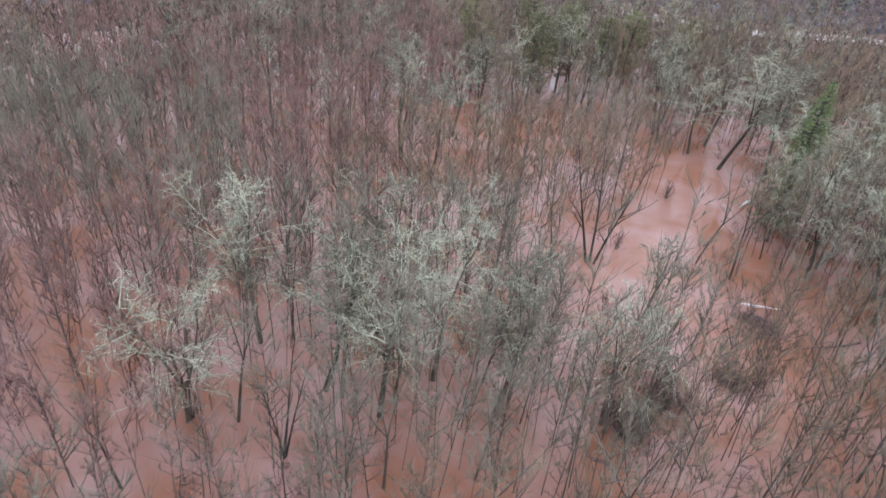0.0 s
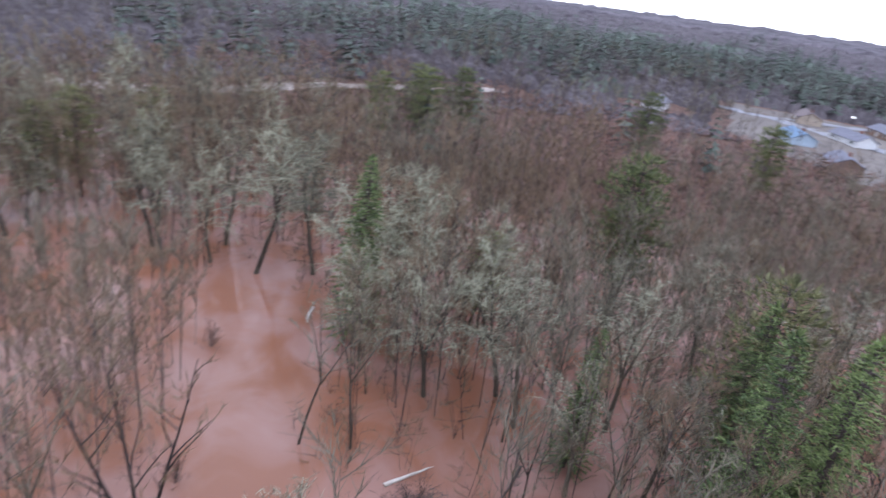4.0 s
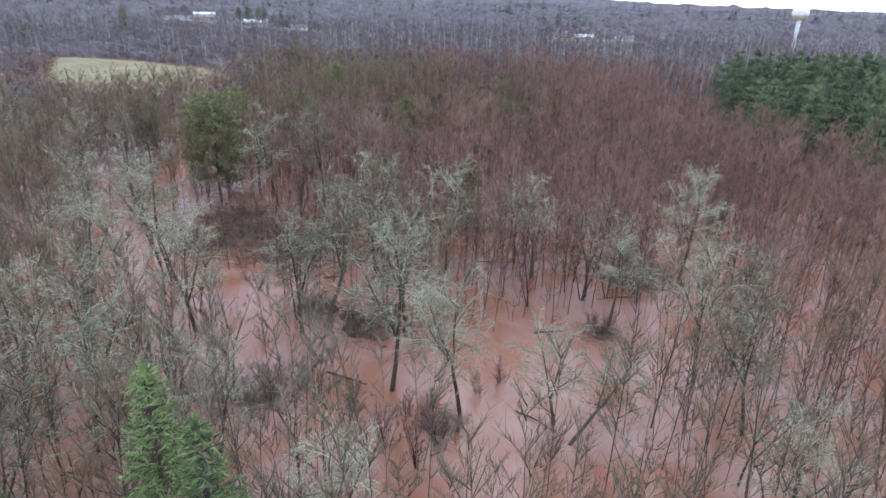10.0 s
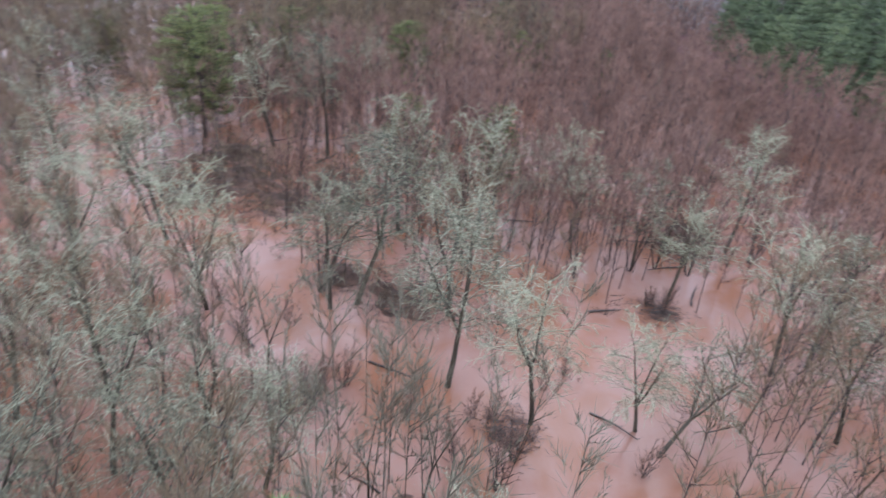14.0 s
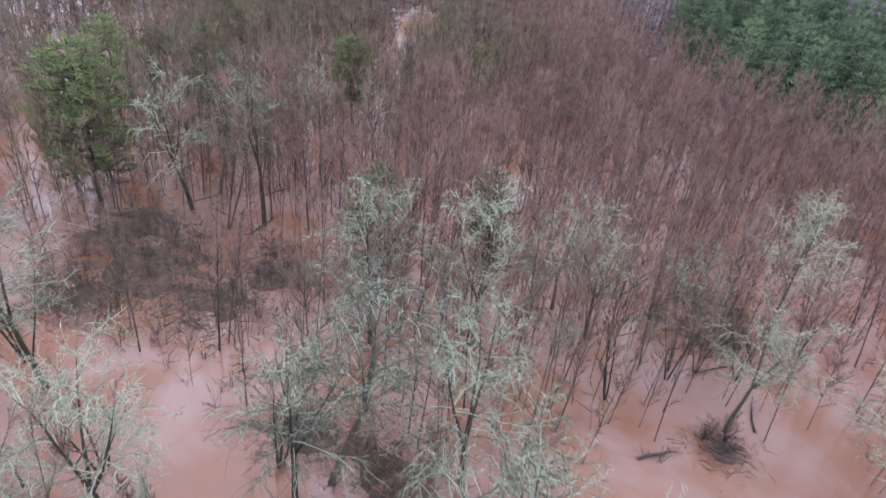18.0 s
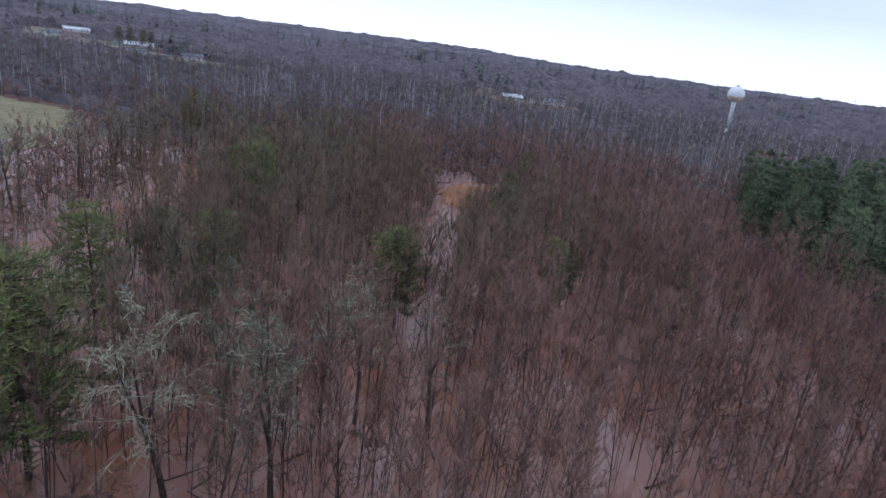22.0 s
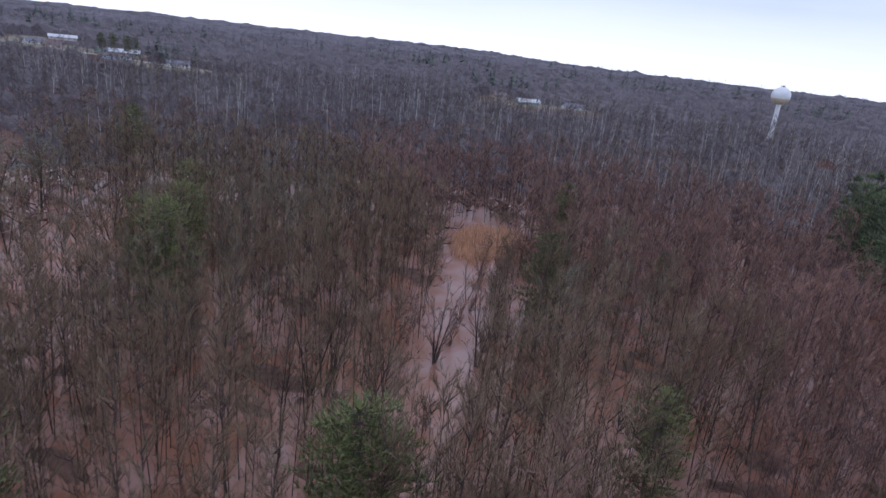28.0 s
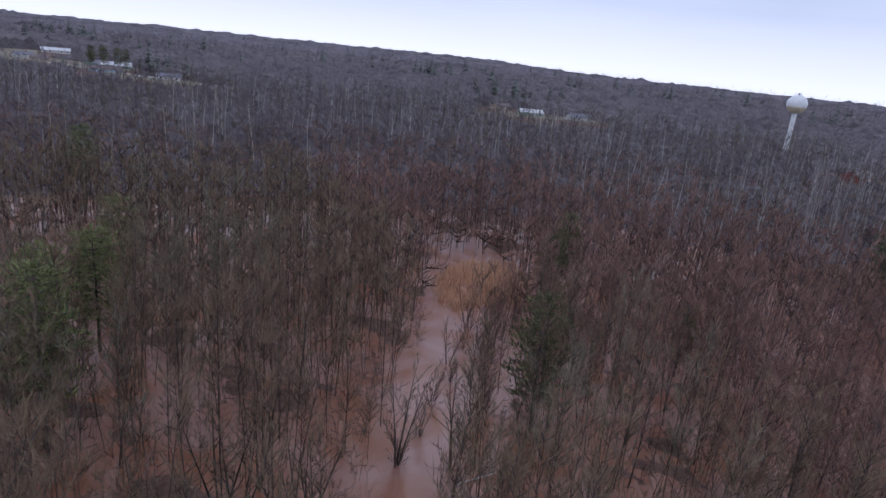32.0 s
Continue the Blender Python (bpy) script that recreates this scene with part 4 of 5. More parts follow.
def lichen_trees():
    def master(i, limbs, side_limbs, twigs, reach):
        wood, fine = lichen_tree(20 + i, 18.5 + (i % 3), 0.28, limbs, side_limbs, twigs, reach + 0.4 * (i % 2), 0.34 + 0.05 * (i % 3))
        return tree_thing("lichen_tree", wood, fine, GREY_BARK, LICHEN, "spreading bare tree with pale grey-green lichen on its branches", "tree", "lichen-covered trees in the flood")

    masters = [master(i, 38, 11, 6, 5.8) for i in range(6)]
    light = [master(10 + i, 34, 8, 5, 4.4) for i in range(4)]
    known = [(0.8, 88, 1.02), (11.8, 86.3, 1.0), (24, 92, 0.8), (25.8, 86.1, 0.85), (32.9, 79.6, 0.8), (-21.3, 69, 1.0), (-7.9, 69.2, 0.95), (-5.3, 70, 1.1), (4.2, 55.5, 1.05), (11.6, 50.4, 0.82), (21.7, 49, 0.72), (5.8, 67.8, 1.0), (-29.9, 84.8, 1.0),
             (-20.3, 120.4, 1.05), (-17, 125.5, 0.95), (-10.4, 115.3, 1.1), (-1.5, 132, 0.92), (7, 130.5, 0.9), (-15.4, 135.3, 0.9), (-0.8, 31, 0.78),
             (48.7, 83.7, 0.95), (39.9, 56.8, 0.85), (-52.9, 127.8, 0.95), (-58.8, 122.8, 1.0), (-39.2, 102.8, 0.9), (33.8, 70.4, 0.75), (-5.4, 134, 0.85), (-46.3, 92.3, 0.95),
             (-36, 70, 0.9), (-30, 60, 0.85), (-34, 52, 0.9), (-24, 46, 0.85), (-18, 40, 0.85), (-28, 36, 0.9), (-38, 42, 0.9), (-12, 44, 0.7),
             (41, 47, 0.75), (45, 58, 0.8), (38, 33, 0.75),
             (53.8, -0.2, 0.95), (49, 4, 1.0), (43, 0, 0.95), (38, 5, 0.9), (60, -8, 0.95), (66, 2, 0.9), (45, -10, 0.85), (33, -2, 0.8), (36, -14, 0.85),
             (28, 8, 0.85), (-20, -46, 1.15), (-26, -40, 1.05), (-30, -30, 1.0), (-24, -22, 0.95), (-12, -12, 0.9), (-18, -6, 0.95), (-26, -12, 0.9),
             (-8, 6, 0.85), (-14, -2, 0.9), (-20, 6, 0.95), (-27, 2, 0.9), (-34, 12, 0.9), (-12, 12, 0.8), (-30, 22, 0.9), (-42, 26, 0.95), (15.3, -7.1, 0.7),
             (10, -74, 0.95), (-4, -78, 1.0), (18, -72, 0.9), (26, -62, 0.9), (-16, -62, 1.0), (-24, -56, 1.05), (36, -60, 0.9), (34, -44, 0.85), (24, -44, 0.8),
             (-60.8, 144.8, 0.9), (-43.1, 164.8, 0.9), (-66.7, 209.1, 0.9), (-61.2, 232.8, 0.95), (-57.4, 249.1, 0.95), (-68.6, 184.8, 0.9), (-53.4, 259.1, 0.9), (-39.6, 282.2, 0.95), (-27.7, 287.3, 0.9),
             (-73.5, 124.8, 0.95), (-78.4, 144.8, 0.9), (-68.6, 106.8, 0.95), (-84.3, 119.8, 0.9), (-65.3, 89.2, 0.9), (-58, 77.8, 0.9), (-52, 62, 0.9)]
    more = []
    x, y = scatter(-70, 95, -135, -48, 15.0)
    more += [(float(a), float(b), float(rng_place.uniform(0.75, 1.05))) for a, b in zip(x, y) if creek_gap(a, b) > 2]
    x, y = scatter(-42, 2, 28, 62, 17.0)
    more += [(float(a), float(b), float(rng_place.uniform(0.6, 0.9))) for a, b in zip(x, y) if creek_gap(a, b) > 4 and abs(a + 7) + abs(b - 24) > 12]
    broad = [k for k in known[:55] if k[1] < 105] + [(-13, -21.5, 0.85), (-19.5, -21, 0.95), (-21, -28, 0.95)]
    plant(masters, broad, 1)
    plant(light, [k for k in known if k not in broad] + more, 11)
    leaner = copy_thing(masters[1], pose(22.1, 45.8, -0.6) @ Matrix.Rotation(radians(42), 4, Vector((-0.45, 0.89, 0))))
    leaner.scale = (0.72, 0.72, 0.72)
    tagged(leaner, "mossy grey tree leaning far over the muddy water")


def dark_trees():
    """The dark-limbed trees that stand in the open water."""
    masters = []
    for i in range(3):
        wood, fine = bare_tree(60 + i, 15.0 + i, 0.24, 0.30, 30, 3.6, 0.8, 1000, 0.02, 0.05, 3, 0.0, 5)
        masters.append(tree_thing("dark_tree", wood, fine, BARK, TWIG, "dark many-stemmed bare tree rising from muddy water", "tree", "dark bare trees in the flood"))
    spots = [(17.2, -18.8, 1.3), (-23.1, 74.5, 0.8), (-9.1, 72.7, 0.9), (-56.1, 222.1, 1.0), (-49.4, 232.8, 0.9), (-35.6, 243.1, 1.0), (25.2, 193.2, 0.8), (19.3, 194.4, 0.85), (50.7, 80.5, 0.75), (52.4, 81.6, 0.65), (31.9, 78.3, 0.7), (40, 77.2, 0.7), (36, 79, 0.65), (23.6, 76.3, 0.7), (10.7, 179, 0.85), (3.9, 185.2, 0.9), (2.3, 186.3, 0.85), (5.3, 191.2, 0.85),
             (-32.6, 89.2, 0.9), (35.6, 232.8, 0.55), (39.5, 227.5, 0.5), (29.5, 217.7, 0.5), (65.9, 1.7, 0.8), (57.8, 7.4, 0.8), (-15.3, 114.6, 1.0), (9.8, 184.8, 0.8), (43.2, 95.5, 0.8)]
    plant(masters, spots, 2)


def slender_trees():
    masters = []
    for i in range(7):
        wood, fine = bare_tree(40 + i, 16.0 + (i % 4), 0.11, 0.34, 22, 2.5, 0.95, 770, 0.016, 0.04, 1, -0.25, 5)
        masters.append(tree_thing("slender_tree", wood, fine, BARK, TWIG if i % 2 else RED_TWIG, "tall slender bare tree with fine brown twigs in flood water", "tree", "slender bare trees in the flood"))
    x, y = scatter(-40, 75, -25, 215, 7.2)
    gap, near = creek_gap(x, y), reach_of(x, y)
    keep = (gap > 1.0) & (near < 75) & (thinned(x, y) > 0.4)
    spots = [(float(a), float(b), float(c)) for a, b, c in zip(x[keep], y[keep], rng_place.uniform(0.8, 1.15, keep.sum()))]
    rng_place.shuffle(spots)
    spots = spots[:210]
    pale = []
    for i in range(4):
        wood, fine = bare_tree(50 + i, 15.0 + (i % 3), 0.13, 0.05, 22, 3.0, 0.75, 770, 0.019, 0.06, 3, 0.0, 5, True, 0.45)
        pale.append(tree_thing("grey_slender_tree", wood, fine, GREY_BARK, GREY_TWIG, "tall slender bare tree with grey lichened twigs in flood water", "tree", "grey slender trees in the flood"))
    plant(pale, [s for s in spots if s[1] + 0.5 * s[0] < 62], 10)
    plant(masters, [s for s in spots if s[1] + 0.5 * s[0] >= 62], 3)


def birches():
    masters = []
    for i in range(4):
        wood, fine = bare_tree(80 + i, 16 + i, 0.17, 0.45, 15, 2.6, 0.95, 225, 0.045, 0.03, 2 if i == 1 else 1, -0.1, 5)
        masters.append(tree_thing("birch", wood, fine, BIRCH_BARK, PALE_TWIG, "white-stemmed bare birch at the edge of the wood", "tree", "white birches"))
    x, y = scatter(88, 215, 262, 345, 9.5)
    spots = [(float(a), float(b), float(rng_place.uniform(0.75, 1.1))) for a, b in zip(x, y) if wavy(a, b, 20, 2.0) > -0.35]
    x, y = scatter(-150, 260, 330, 560, 20)
    spots += [(float(a), float(b), float(rng_place.uniform(0.8, 1.15))) for a, b in zip(x, y) if wavy(a, b, 40, 7.0) > 0.1 and not inside(FIELD, a, b)]
    plant(masters, spots[:230], 4)


def evergreens():
    def cone(k):
        return (1 - k) ** 0.55 + 0.03

    def round_top(k):
        return math.sin(math.pi * min(1.0, 0.22 + 0.72 * k)) ** 0.8 * (0.55 + 0.45 * (1 - k))

    def mop(k):
        return 0.2 + 0.85 * math.sin(math.pi * min(1.0, 0.16 + 0.76 * k)) ** 0.8

    firs = []
    for i in range(3):
        wood, green = conifer(200 + i, 20.0, 3.0, 44, 8, 0.08, 0.42, cone, 0.24, sprays=4, thin=0.15)
        firs.append(tree_thing("balsam_fir", wood, green, BARK, FIR, "narrow pointed bright green fir among bare trees", "tree", "bright green firs"))
    plant(firs, [(-7.2, 22.9, 1.24), (-2.9, 18.7, 1.24), (-16.6, 17, 1.08), (-11.7, 4.3, 0.8), (-16.4, -25, 1.2), (-19, 24.2, 0.95)], 5)
    dull = []
    for i in range(3):
        wood, green = conifer(220 + i, 16.0, 3.5, 18, 7, 0.22, 0.8, mop, 0.2, True, 4, 0.10)
        dull.append(tree_thing("olive_pine", wood, green, BARK, SPRUCE, "dull olive-green pine half hidden among bare trees", "tree", "olive pines"))
    plant(dull, [(2.6, 95.8, 1.12), (16.4, 97, 1.03), (33.2, 161, 1.0), (52.3, 239, 0.9), (36.5, 200, 1.12), (59.3, 250.1, 0.95), (63.6, 213.4, 0.75), (39.1, 168.5, 0.75), (50.5, 151, 0.9), 
                 (-20.3, 154.5, 1.2), (-58.8, 154.8, 1.0), (-19.7, 238.8, 1.1),
                 (-19.3, 18, 1.42), (6, -78, 1.2), (-4, -86, 1.2), (-12, -84, 1.1), (-20, -86, 1.15), (-28, -78, 1.1), (16, -86, 1.25), (-34, -84, 1.1), (-10, -94, 1.2), (0, -96, 1.2)], 6)
    pines = []
    for i in range(4):
        wood, green = conifer(240 + i, 18.0, 3.9, 17, 8, 0.26, 0.85, mop, 0.26, True, 5, 0.10)
        pines.append(tree_thing("white_pine", wood, green, BARK, WHITE_PINE, "tall white pine with dark green needle clusters", "tree", "white pines"))
    plant(pines, [(-44.9, -2, 1.36), (-82, 48.8, 1.25), (-34.2, 149.2, 1.12), (-18.2, 221, 1.0), (-17, 199.5, 1.14), (-46.4, 302.7, 1.0),
                  (-22.5, 215.5, 0.95), (-128, -20, 1.1), (-119, 10, 1.1), (-102, 56, 1.15), (-94, -65, 1.15), (-100, -72, 1.1), (-88, -74, 1.05), (-106, -62, 1.1), (-28, -14, 0.8),
                  (-228.8, 564.6, 1.1), (-153.7, 721.1, 1.0), (-163.7, 719, 1.05), (-146.7, 717.1, 0.95), (-173.7, 723, 1.0)], 7)
    wide = []
    for i in range(2):
        wood, green = conifer(280 + i, 14.5, 4.5, 18, 9, 0.2, 0.8, mop, 0.22, True, 6, 0.09)
        wide.append(tree_thing("young_pine", wood, green, BARK, WHITE_PINE, "broad young pine with green needle clusters", "tree", "white pines"))
    plant(wide, [(-33, 123.6, 1.56), (6.5, 157.2, 1.15), (-30.4, 170.8, 0.95)], 12)
    block = []
    for i in range(3):
        wood, green = conifer(260 + i, 18.5, 4.6, 13, 7, 0.14, 1.1, round_top, 0.22, True, 3, 0.15)
        block.append(tree_thing("plantation_pine", wood, green, BARK, PINE, "dense dark green plantation pine with touching crown", "tree", "pine plantation"))
    x, y = scatter(104, 206, 106, 264, 7.1)
    ok = inside(PLANTATION, x, y)
    plant(block, [(float(a), float(b), float(rng_place.uniform(0.95, 1.2))) for a, b in zip(x[ok], y[ok])], 8)


def channel_shrubs():
    masters = []
    for i in range(3):
        wood, fine = bare_tree(90 + i, 4.6 + 0.5 * i, 0.07, 0.12, 36, 1.9, 0.8, 720, 0.018, 0.07, 6, -0.1, 4)
        masters.append(tree_thing("willow_shrub", wood, fine, BARK, RED_TWIG, "many-stemmed leafless shrub standing in muddy water", "shrub", "shrubs in the flood"))
    spots = [(35.5, 222.1, 1.2), (38, 227.5, 1.3), (40.5, 233.9, 1.2), (33.4, 212.3, 1.1), (36.4, 217.7, 1.0), (42.5, 238.1, 1.1), (30.4, 202.8, 1.2), (32.4, 205.9, 1.0), (27.4, 197.8, 1.0), (46.5, 243.1, 1.0), (21.6, 180.8, 1.1),
             (23.5, 174.8, 1.2), (25.5, 207, 1.1), (28.5, 212.3, 1.0), (32.5, 222.1, 1.0), (35.5, 229.6, 1.1), (22.5, 199.8, 1.0), (39.6, 243.1, 1.1), (44.5, 232.8, 1.2), (19.6, 194.8, 1.0), (15.7, 178.8, 1.1), (12.7, 172.8, 1.0), (17.6, 172.8, 1.0), (34.3, 196.8, 1.2), (29.4, 187.8, 1.1), (-12, 66.5, 0.9), (-20, 70.5, 1.0), (-17, 64, 0.9), (14, 55, 0.8), (17, 57, 0.9), (-6, 56, 1.1), (-9, 53, 1.1),
             (25.5, 8.5, 1.1), (24, 9.5, 1.0), (26.5, 7, 1.1), (22, 7, 0.9), (20, 6, 1.0), (27, 10, 0.9), (20, 44, 0.9), (-27, 76.9, 0.9), (0, 52, 0.9), (6, 51, 0.8), (9, 46, 1.1), (7, 43, 1.2), (4, 46, 1.1), (18, -2, 1.0), (20, -8, 1.1), (12, -22, 0.9), (-4, -36, 0.9)]
    rng = random.Random(5)
    for mx, my, mr, mh in MOUNDS:
        spots += [(mx + rng.uniform(-0.8, 0.8) * mr, my + rng.uniform(-0.8, 0.8) * mr, rng.uniform(0.35, 0.7)) for _ in range(5)]
    plant(masters, spots, 9)


channel_shrubs()
lichen_trees()
dark_trees()
slender_trees()
birches()
evergreens()


# ---------------------------------------------------------------- fallen wood and reeds
def fallen_log(x, y, turn, length, radius, mat, label, tilt=4.0, z=0.05):
    rng = random.Random(int(x * 7 + y * 3))
    s = Sticks()
    pts, p, d = [], Vector((0, 0, 0)), Vector((1, 0, math.tan(radians(tilt))))
    for i in range(6):
        pts.append(p.copy())
        p = p + d * length / 5
        d = (d + Vector((0, rng.uniform(-0.14, 0.14), rng.uniform(-0.05, 0.05)))).normalized()
    s.tube(pts, [radius * (1 - 0.13 * i) for i in range(6)], 8)
    root = new("fallen_log", raw_mesh("fallen_log", *s.arrays(), [mat]))
    for i in range(4):
        b = Sticks()
        a = pts[2 + i % 4]
        e = a + Vector((rng.uniform(0.2, 1), rng.uniform(-1, 1), rng.uniform(0.2, 0.9))) * length * 0.16
        b.spike(a, e, radius * 0.35)
        part("branch_stub", raw_mesh("branch_stub", *b.arrays(), [mat]), root)
    root.matrix_basis = pose(x, y, z, 0, 0, turn)
    return tagged(root, label, "log", "fallen logs")


fallen_log(-18.5, -33.5, 25, 4.6, 0.26, DEAD_WOOD, "bleached fallen log lying in muddy water")
fallen_log(1.2, -7.8, 155, 4.4, 0.22, DEAD_WOOD, "pale broken log lying in muddy water")
fallen_log(-3.5, 59.5, -30, 6.0, 0.16, BARK, "dark sunken branch in muddy water", 3)
log_rng = random.Random(31)
for _ in range(34):
    lx, ly = log_rng.uniform(-32, 52), log_rng.uniform(42, 135)
    if creek_gap(lx, ly) > -1.5:
        fallen_log(lx, ly, log_rng.uniform(0, 360), log_rng.uniform(3.0, 7.0), log_rng.uniform(0.08, 0.17), BARK, "dark dead trunk lying in the flooded wood", log_rng.uniform(1, 7))
fallen_log(-9, 1, 8, 9.0, 0.16, BARK, "dark log lying across the flooded bank", 3)
fallen_log(17.8, 51.6, -40, 5.0, 0.13, BARK, "dark fallen branch in muddy water", 3)
fallen_log(12.2, 66.6, -42, 3.4, 0.1, BARK, "dark sunken branch in muddy water", 3)
fallen_log(46.2, 94.7, 200, 7.0, 0.2, BARK, "dark fallen trunk in the flooded wood", 5)
fallen_log(36.6, 88.8, 60, 6.5, 0.16, BARK, "dark fallen trunk in the flooded wood", 5)
fallen_log(23, 68.5, 10, 4.0, 0.2, BARK, "dark log at the flooded bank", 3)
fallen_log(49.5, 89.2, 160, 6.0, 0.2, BARK, "dark fallen trunk in the flooded wood", 6)
fallen_log(-33.6, 240.1, 40, 9.0, 0.2, BARK, "dark leaning trunk over the creek", 30, -0.2)
fallen_log(25.5, 190.8, 20, 5.0, 0.12, DEAD_WOOD, "thin pale branch in muddy water", 4)


def drift_wood():
    """Broken twigs and sticks washed together round the low mud banks."""
    rng = np.random.default_rng(17)
    s = Sticks()
    for mx, my, mr, mh in MOUNDS:
        n = int(190 * mr)
        x, y = mx + rng.normal(0, 0.5 * mr, n), my + rng.normal(0, 0.5 * mr, n)
        z = np.maximum(0.0, ground_z(x, y)) + 0.02
        a, long, rise, r = rng.uniform(0, 6.283, n), rng.uniform(0.3, 1.5, n), np.abs(rng.normal(0, 0.22, n)), rng.uniform(0.012, 0.04, n)
        for k in range(n):
            s.spike((x[k], y[k], z[k]), (x[k] + math.cos(a[k]) * long[k], y[k] + math.sin(a[k]) * long[k], z[k] + rise[k]), r[k])
    return raw_mesh("drift_wood", *s.arrays(), [BARK], smooth=False)


tagged(new("drift_wood", drift_wood()), "dark broken twigs washed together on muddy banks", "driftwood", kind="stuff")


def reed_bed():
    rng = np.random.default_rng(11)
    v, f = [], []
    for _ in range(13000):
        x, y = rng.uniform(28, 59), rng.uniform(231, 278)
        if ((x - 42.3 - 0.3 * (y - 249.3)) / 10.5) ** 2 + ((y - 249.6) / 15) ** 2 > rng.uniform(0.6, 1.0) or wavy(x, y, 4, 1) < -0.35 + (244 - y) * 0.03:
            continue
        h, a = rng.uniform(1.1, 2.5), rng.uniform(0, 3.14)
        w = 0.1
        t = rng.normal(0, 0.25, 2)
        n = len(v)
        v += [(x - w * math.cos(a), y - w * math.sin(a), -0.4), (x + w * math.cos(a), y + w * math.sin(a), -0.4), (x + t[0], y + t[1], h)]
        f.append((n, n + 1, n + 2))
    return raw_mesh("reed_bed", v, f, [REED], smooth=False)


tagged(new("reed_bed", reed_bed()), "dry tan reeds standing in the flooded clearing", "reeds", kind="stuff")


# ---------------------------------------------------------------- water towers
def water_tower(x, y, height, ball, shaft, paint, stained, squash, label):
    z0 = float(ground_z(x, y))
    root = new("water_tower")
    top = height - ball * squash

    def column(bm):
        lathe(bm, [(shaft * 1.5, -0.5), (shaft * 1.48, 0.3), (shaft * 1.12, 5.0), (shaft, 9.0), (shaft, top - ball * 0.9 - 2.2), (shaft * 1.2, top - ball * 0.74)], 32)

    def tank(bm):
        lathe(bm, [(max(0.02, ball * math.cos(radians(e))), top + ball * squash * math.sin(radians(e))) for e in range(-64, 91, 7)], 48)

    def stain(bm):
        lathe(bm, [((ball + 0.03) * math.cos(radians(e)), top + (ball + 0.03) * squash * math.sin(radians(e))) for e in range(-64, -8, 8)], 48)

    def rail(bm):
        for k in range(12):
            a = k * math.pi / 6
            box(bm, 1.5 * math.cos(a), 1.5 * math.sin(a), height + 0.35, 0.07, 0.07, 1.1)
        lathe(bm, [(1.47, height + 0.85), (1.55, height + 0.85), (1.55, height + 0.93), (1.47, height + 0.93)], 24)

    def vent(bm):
        lathe(bm, [(0.5, height - 0.4), (0.5, height + 0.5), (0.8, height + 0.55), (0.02, height + 0.9)], 20)

    def door(bm):
        box(bm, 0, -shaft * 1.38, 1.2, 1.1, 0.5, 2.1, 0.05)

    def band(bm, z):
        lathe(bm, [(shaft + 0.015, z), (shaft + 0.06, z), (shaft + 0.06, z + 0.16), (shaft + 0.015, z + 0.16)], 32)

    part("column", bm_mesh("column", column, paint), root)
    part("tank", bm_mesh("tank", tank, paint), root)
    if stained:
        part("stained_underside", bm_mesh("stained_underside", stain, RUST), root, "rust-yellow stained lower half of the tank")
    else:
        def mark(bm):
            for k in range(-3, 4):
                a = radians(-52 + k * 5)
                r = (ball + 0.06)
                box(bm, r * math.cos(a), r * math.sin(a), top + 0.3, 0.16, 0.36, 0.5)
        part("painted_mark", bm_mesh("painted_mark", mark, GLASS), root, "dark painted marking on the tank")
    part("railing", bm_mesh("railing", rail, METAL), root)
    part("vent", bm_mesh("vent", vent, METAL), root)
    part("access_door", bm_mesh("access_door", door, METAL), root)
    for z in np.arange(9.0, top - ball - 2, 3.2):
        part("seam_band", bm_mesh("seam_band", lambda bm: band(bm, z), paint), root)
    root.matrix_basis = pose(x, y, z0)
    tagged(root, label, "water tower", "water towers")


water_tower(-202, 172.5, 33.3, 5.8, 1.9, TANK_BLUE, False, 0.86, "pale blue water tower with a round tank behind the village")
water_tower(306.5, 499, 36.8, 6.1, 1.45, TANK_WHITE, True, 0.97, "white water tower with a rust-stained round tank in the woods")

# ---------------------------------------------------------------- houses
ROOFS = [material(n, a, b, 1.5, 0.8, fine=4.0) for n, a, b in (
    ("blue_roof", (0.10, 0.17, 0.26), (0.20, 0.29, 0.40)), ("grey_shingles", (0.12, 0.12, 0.145), (0.22, 0.22, 0.26)),
    ("brown_shingles", (0.12, 0.095, 0.092), (0.22, 0.175, 0.168)), ("pale_roof", (0.50, 0.51, 0.52), (0.70, 0.71, 0.72)))]
WALLS = [material(n, a, b, 1.2, 0.75, fine=5.0) for n, a, b in (
    ("white_siding", (0.58, 0.58, 0.57), (0.76, 0.76, 0.75)), ("tan_siding", (0.36, 0.29, 0.22), (0.50, 0.42, 0.33)),
    ("pale_blue_siding", (0.33, 0.42, 0.50), (0.47, 0.55, 0.62)), ("green_siding", (0.20, 0.28, 0.22), (0.32, 0.40, 0.33)),
    ("brown_siding", (0.17, 0.11, 0.08), (0.28, 0.19, 0.14)), ("red_siding", (0.26, 0.06, 0.05), (0.38, 0.11, 0.09)))]
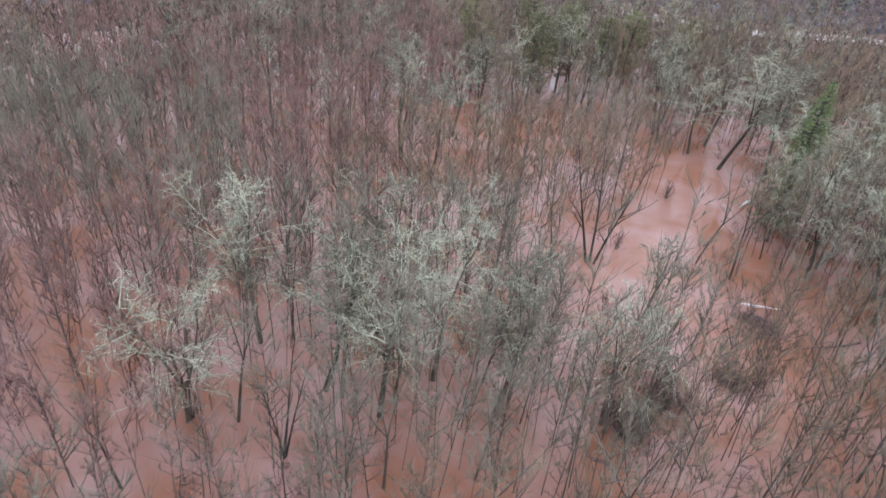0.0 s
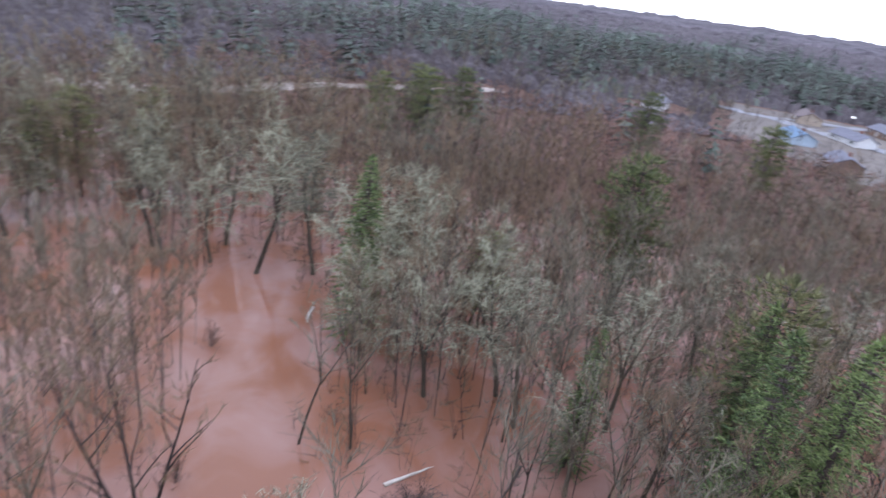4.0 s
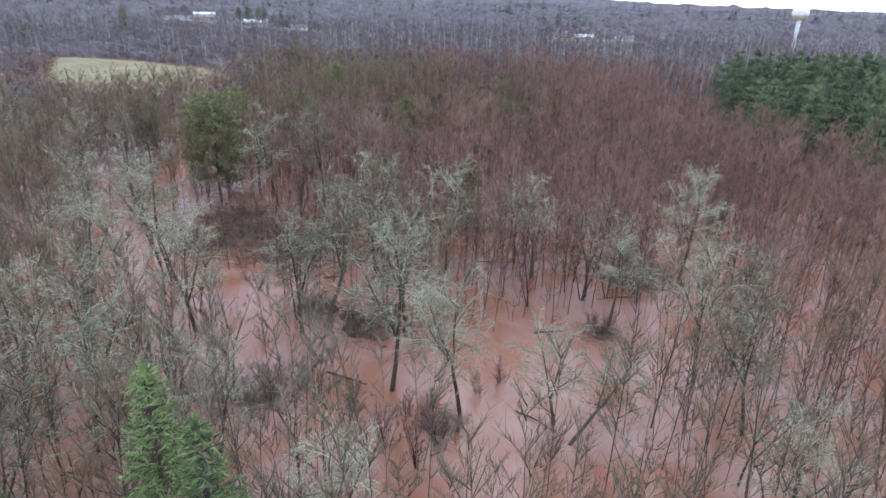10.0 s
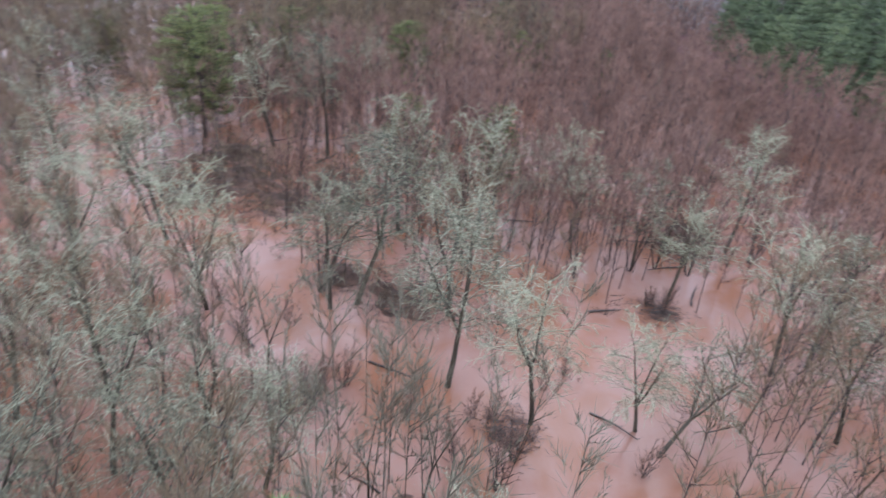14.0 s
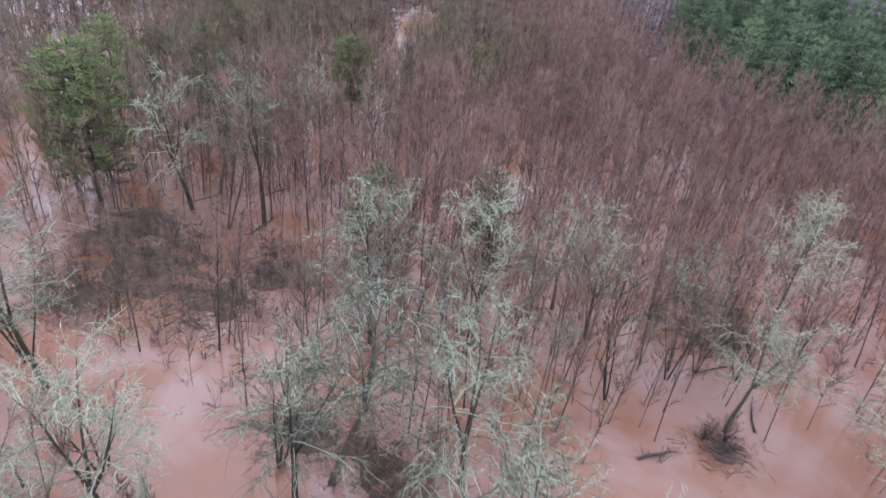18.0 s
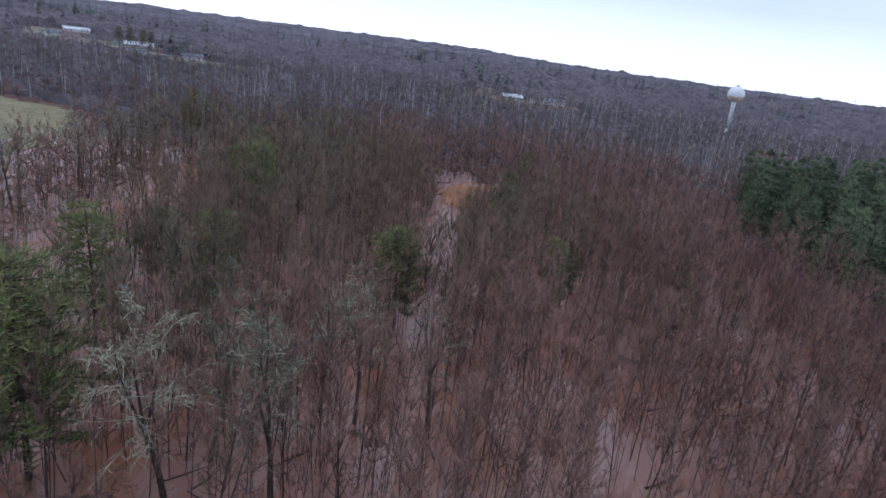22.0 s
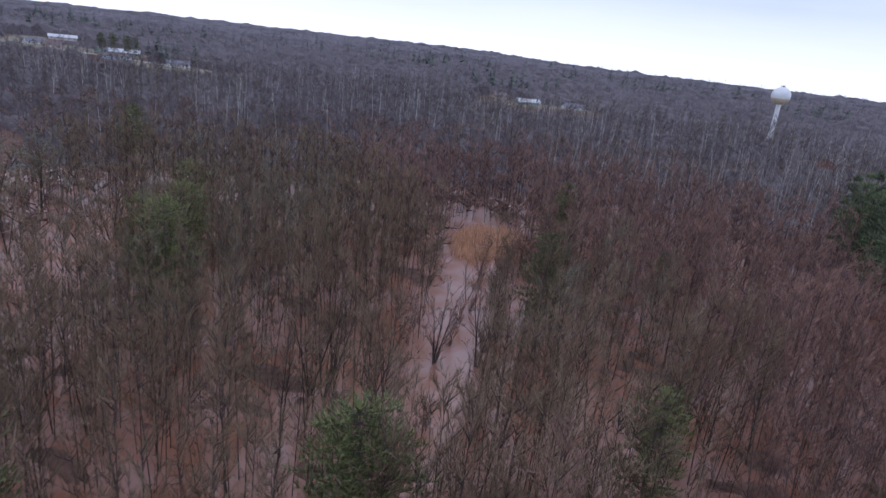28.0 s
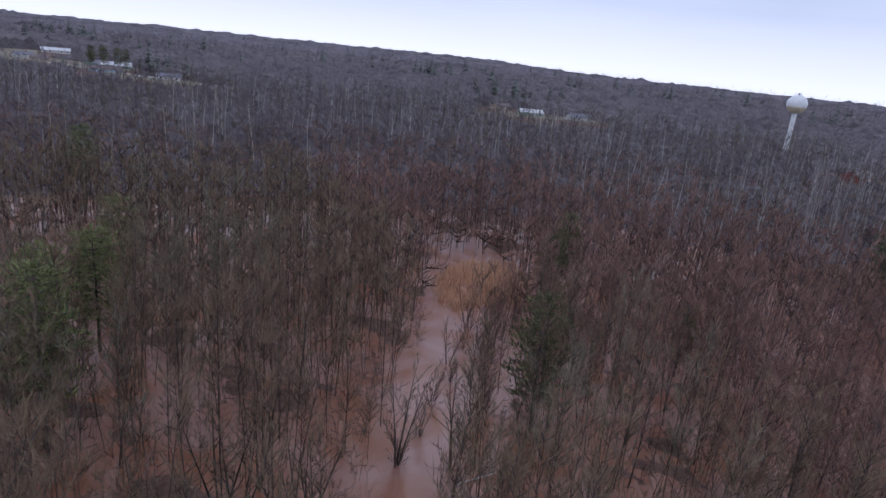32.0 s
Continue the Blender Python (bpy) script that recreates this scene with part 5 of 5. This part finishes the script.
LOOKS = [(2, 0, "low house with a blue roof and pale blue walls"), (0, 1, "white-sided house with a grey shingle roof"), (1, 2, "tan house with a brown shingle roof"),
         (4, 1, "brown house with a grey roof"), (1, 2, "long tan house with a brown roof"), (2, 2, "pale blue house with a brown roof"),
         (0, 1, "white gabled house with a grey roof"), (1, 1, "tan house with a broad grey roof"), (3, 1, "green-sided house with a grey roof"),
         (2, 1, "pale blue house with a grey roof"), (0, 3, "long white building with a pale roof"), (3, 3, "green house with a pale metal roof"),
         (4, 2, "brown cabin with white windows and a brown roof"), (5, 2, "red house with a brown roof")]


def house(x, y, turn, look_index, length, width):
    wall_i, roof_i, label = LOOKS[look_index]
    root = new("house")
    h, ridge, over = 2.7, width * 0.24, 0.6

    def walls(bm):
        hx, hy = length / 2, width / 2
        lo = [bm.verts.new(p) for p in ((-hx, -hy, -1), (hx, -hy, -1), (hx, hy, -1), (-hx, hy, -1))]
        hi = [bm.verts.new(p) for p in ((-hx, -hy, h), (hx, -hy, h), (hx, hy, h), (-hx, hy, h))]
        gable = [bm.verts.new((-hx, 0, h + ridge)), bm.verts.new((hx, 0, h + ridge))]
        for a, b in ((0, 1), (2, 3)):
            bm.faces.new((lo[a], lo[b], hi[b], hi[a]))
        bm.faces.new((lo[1], lo[2], hi[2], gable[1], hi[1]))
        bm.faces.new((lo[3], lo[0], hi[0], gable[0], hi[3]))

    def roof(bm):
        hx, hy = length / 2 + over, width / 2 + over
        drop = over * ridge / (width / 2)
        for s in (-1, 1):
            upper = [(-hx, 0, h + ridge + 0.18), (hx, 0, h + ridge + 0.18), (hx, s * hy, h - drop + 0.18), (-hx, s * hy, h - drop + 0.18)]
            top = [bm.verts.new(p) for p in upper]
            low = [bm.verts.new((a, b, c - 0.16)) for a, b, c in upper]
            bm.faces.new(top)
            bm.faces.new(low[::-1])
            for i in range(4):
                bm.faces.new((top[i], low[i], low[(i + 1) % 4], top[(i + 1) % 4]))

    part("wall", bm_mesh("wall", walls, WALLS[wall_i]), root)
    part("roof", bm_mesh("roof", roof, ROOFS[roof_i]), root)
    part("chimney", bm_mesh("chimney", lambda bm: box(bm, length * 0.18, 0.4, h + ridge + 0.4, 0.8, 0.8, 1.6), BRICK), root)
    n = max(2, int(length / 4.5))
    pane = bm_mesh("pane", lambda bm: box(bm, 0, 0, 0, 1.3, 0.06, 1.1), GLASS)
    frame_mesh = bm_mesh("window", lambda bm: [box(bm, 0, 0, s * 0.62, 1.5, 0.1, 0.12) for s in (-1, 1)] + [box(bm, s * 0.7, 0, 0, 0.12, 0.1, 1.2) for s in (-1, 1)], TRIM)
    for s in (-1, 1):
        for i in range(n):
            if s < 0 and i == n // 2:
                d = part("door", bm_mesh("door", lambda bm: box(bm, 0, 0, 0, 1.0, 0.1, 2.1, 0.02), TRIM), root)
                d.location = (-length / 2 + length * (i + 0.5) / n, s * (width / 2 + 0.04), 1.05)
                continue
            w = part("window", frame_mesh, root)
            w.location = (-length / 2 + length * (i + 0.5) / n, s * (width / 2 + 0.04), 1.6)
            part("pane", pane, w)
    root.matrix_basis = pose(x, y, float(ground_z(x, y)) + 0.2, 0, 0, turn)
    tagged(root, label, "house", "houses")


for spot in house_spots():
    house(*spot)


def car(x, y, turn, body_mat, label):
    root = new("car")

    def body(bm):
        box(bm, 0, 0, 0.62, 4.4, 1.75, 0.62, 0.14)
        box(bm, -0.2, 0, 1.12, 2.3, 1.5, 0.5, 0.16)

    part("body", bm_mesh("body", body, body_mat), root)
    part("windows", bm_mesh("windows", lambda bm: box(bm, -0.2, 0, 1.14, 2.0, 1.54, 0.3, 0.05), GLASS), root)
    for sx in (-1.35, 1.35):
        for sy in (-0.8, 0.8):
            def wheel(bm):
                bmesh.ops.create_cone(bm, cap_ends=True, segments=16, radius1=0.33, radius2=0.33, depth=0.22, matrix=pose(sx, sy, 0.33, 90))
            part("wheel", bm_mesh("wheel", wheel, RUBBER), root)
    root.matrix_basis = pose(x, y, float(ground_z(x, y)) + 0.4, 0, 0, turn)
    tagged(root, label, "car", "parked cars")


for cx, cy, turn, paint, words in ((-115.4, 667.3, 20, TANK_WHITE, "white parked car beside the cabin"), (-120.4, 671.3, 60, METAL, "grey parked car beside the cabin"),
                                   (-124.4, 667.3, 10, TANK_WHITE, "white parked car on the gravel"), (-193.2, 92.3, 30, TANK_WHITE, "white car parked in the yard"),
                                   (-181.2, 82.9, 80, METAL, "grey car parked in the yard"), (-160, 75.9, 10, TANK_WHITE, "white van-like car in the yard")):
    car(cx, cy, turn, paint, words)


def street_lamp(x, y, turn):
    root = new("street_lamp")
    s = Sticks()
    s.tube([(0, 0, -0.3), (0, 0, 5.0), (0, 0, 7.6), (0.9, 0, 8.3), (1.9, 0, 8.4)], [0.11, 0.09, 0.07, 0.05, 0.05], 8)
    part("pole", raw_mesh("pole", *s.arrays(), [METAL]), root)
    part("lamp_head", bm_mesh("lamp_head", lambda bm: box(bm, 2.1, 0, 8.42, 0.9, 0.4, 0.16, 0.04), METAL), root)
    part("lamp", bm_mesh("lamp", lambda bm: box(bm, 2.1, 0, 8.25, 0.9, 0.6, 0.18, 0.03), GLOW), root, "lit white street lamp lens")
    root.matrix_basis = pose(x, y, float(ground_z(x, y)), 0, 0, turn)
    tagged(root, "street lamp with a lit white head", "street lamp", "street lamps")


street_lamp(-262, 54, 0)
street_lamp(-218, 95, 40)
street_lamp(-285, 30, 20)
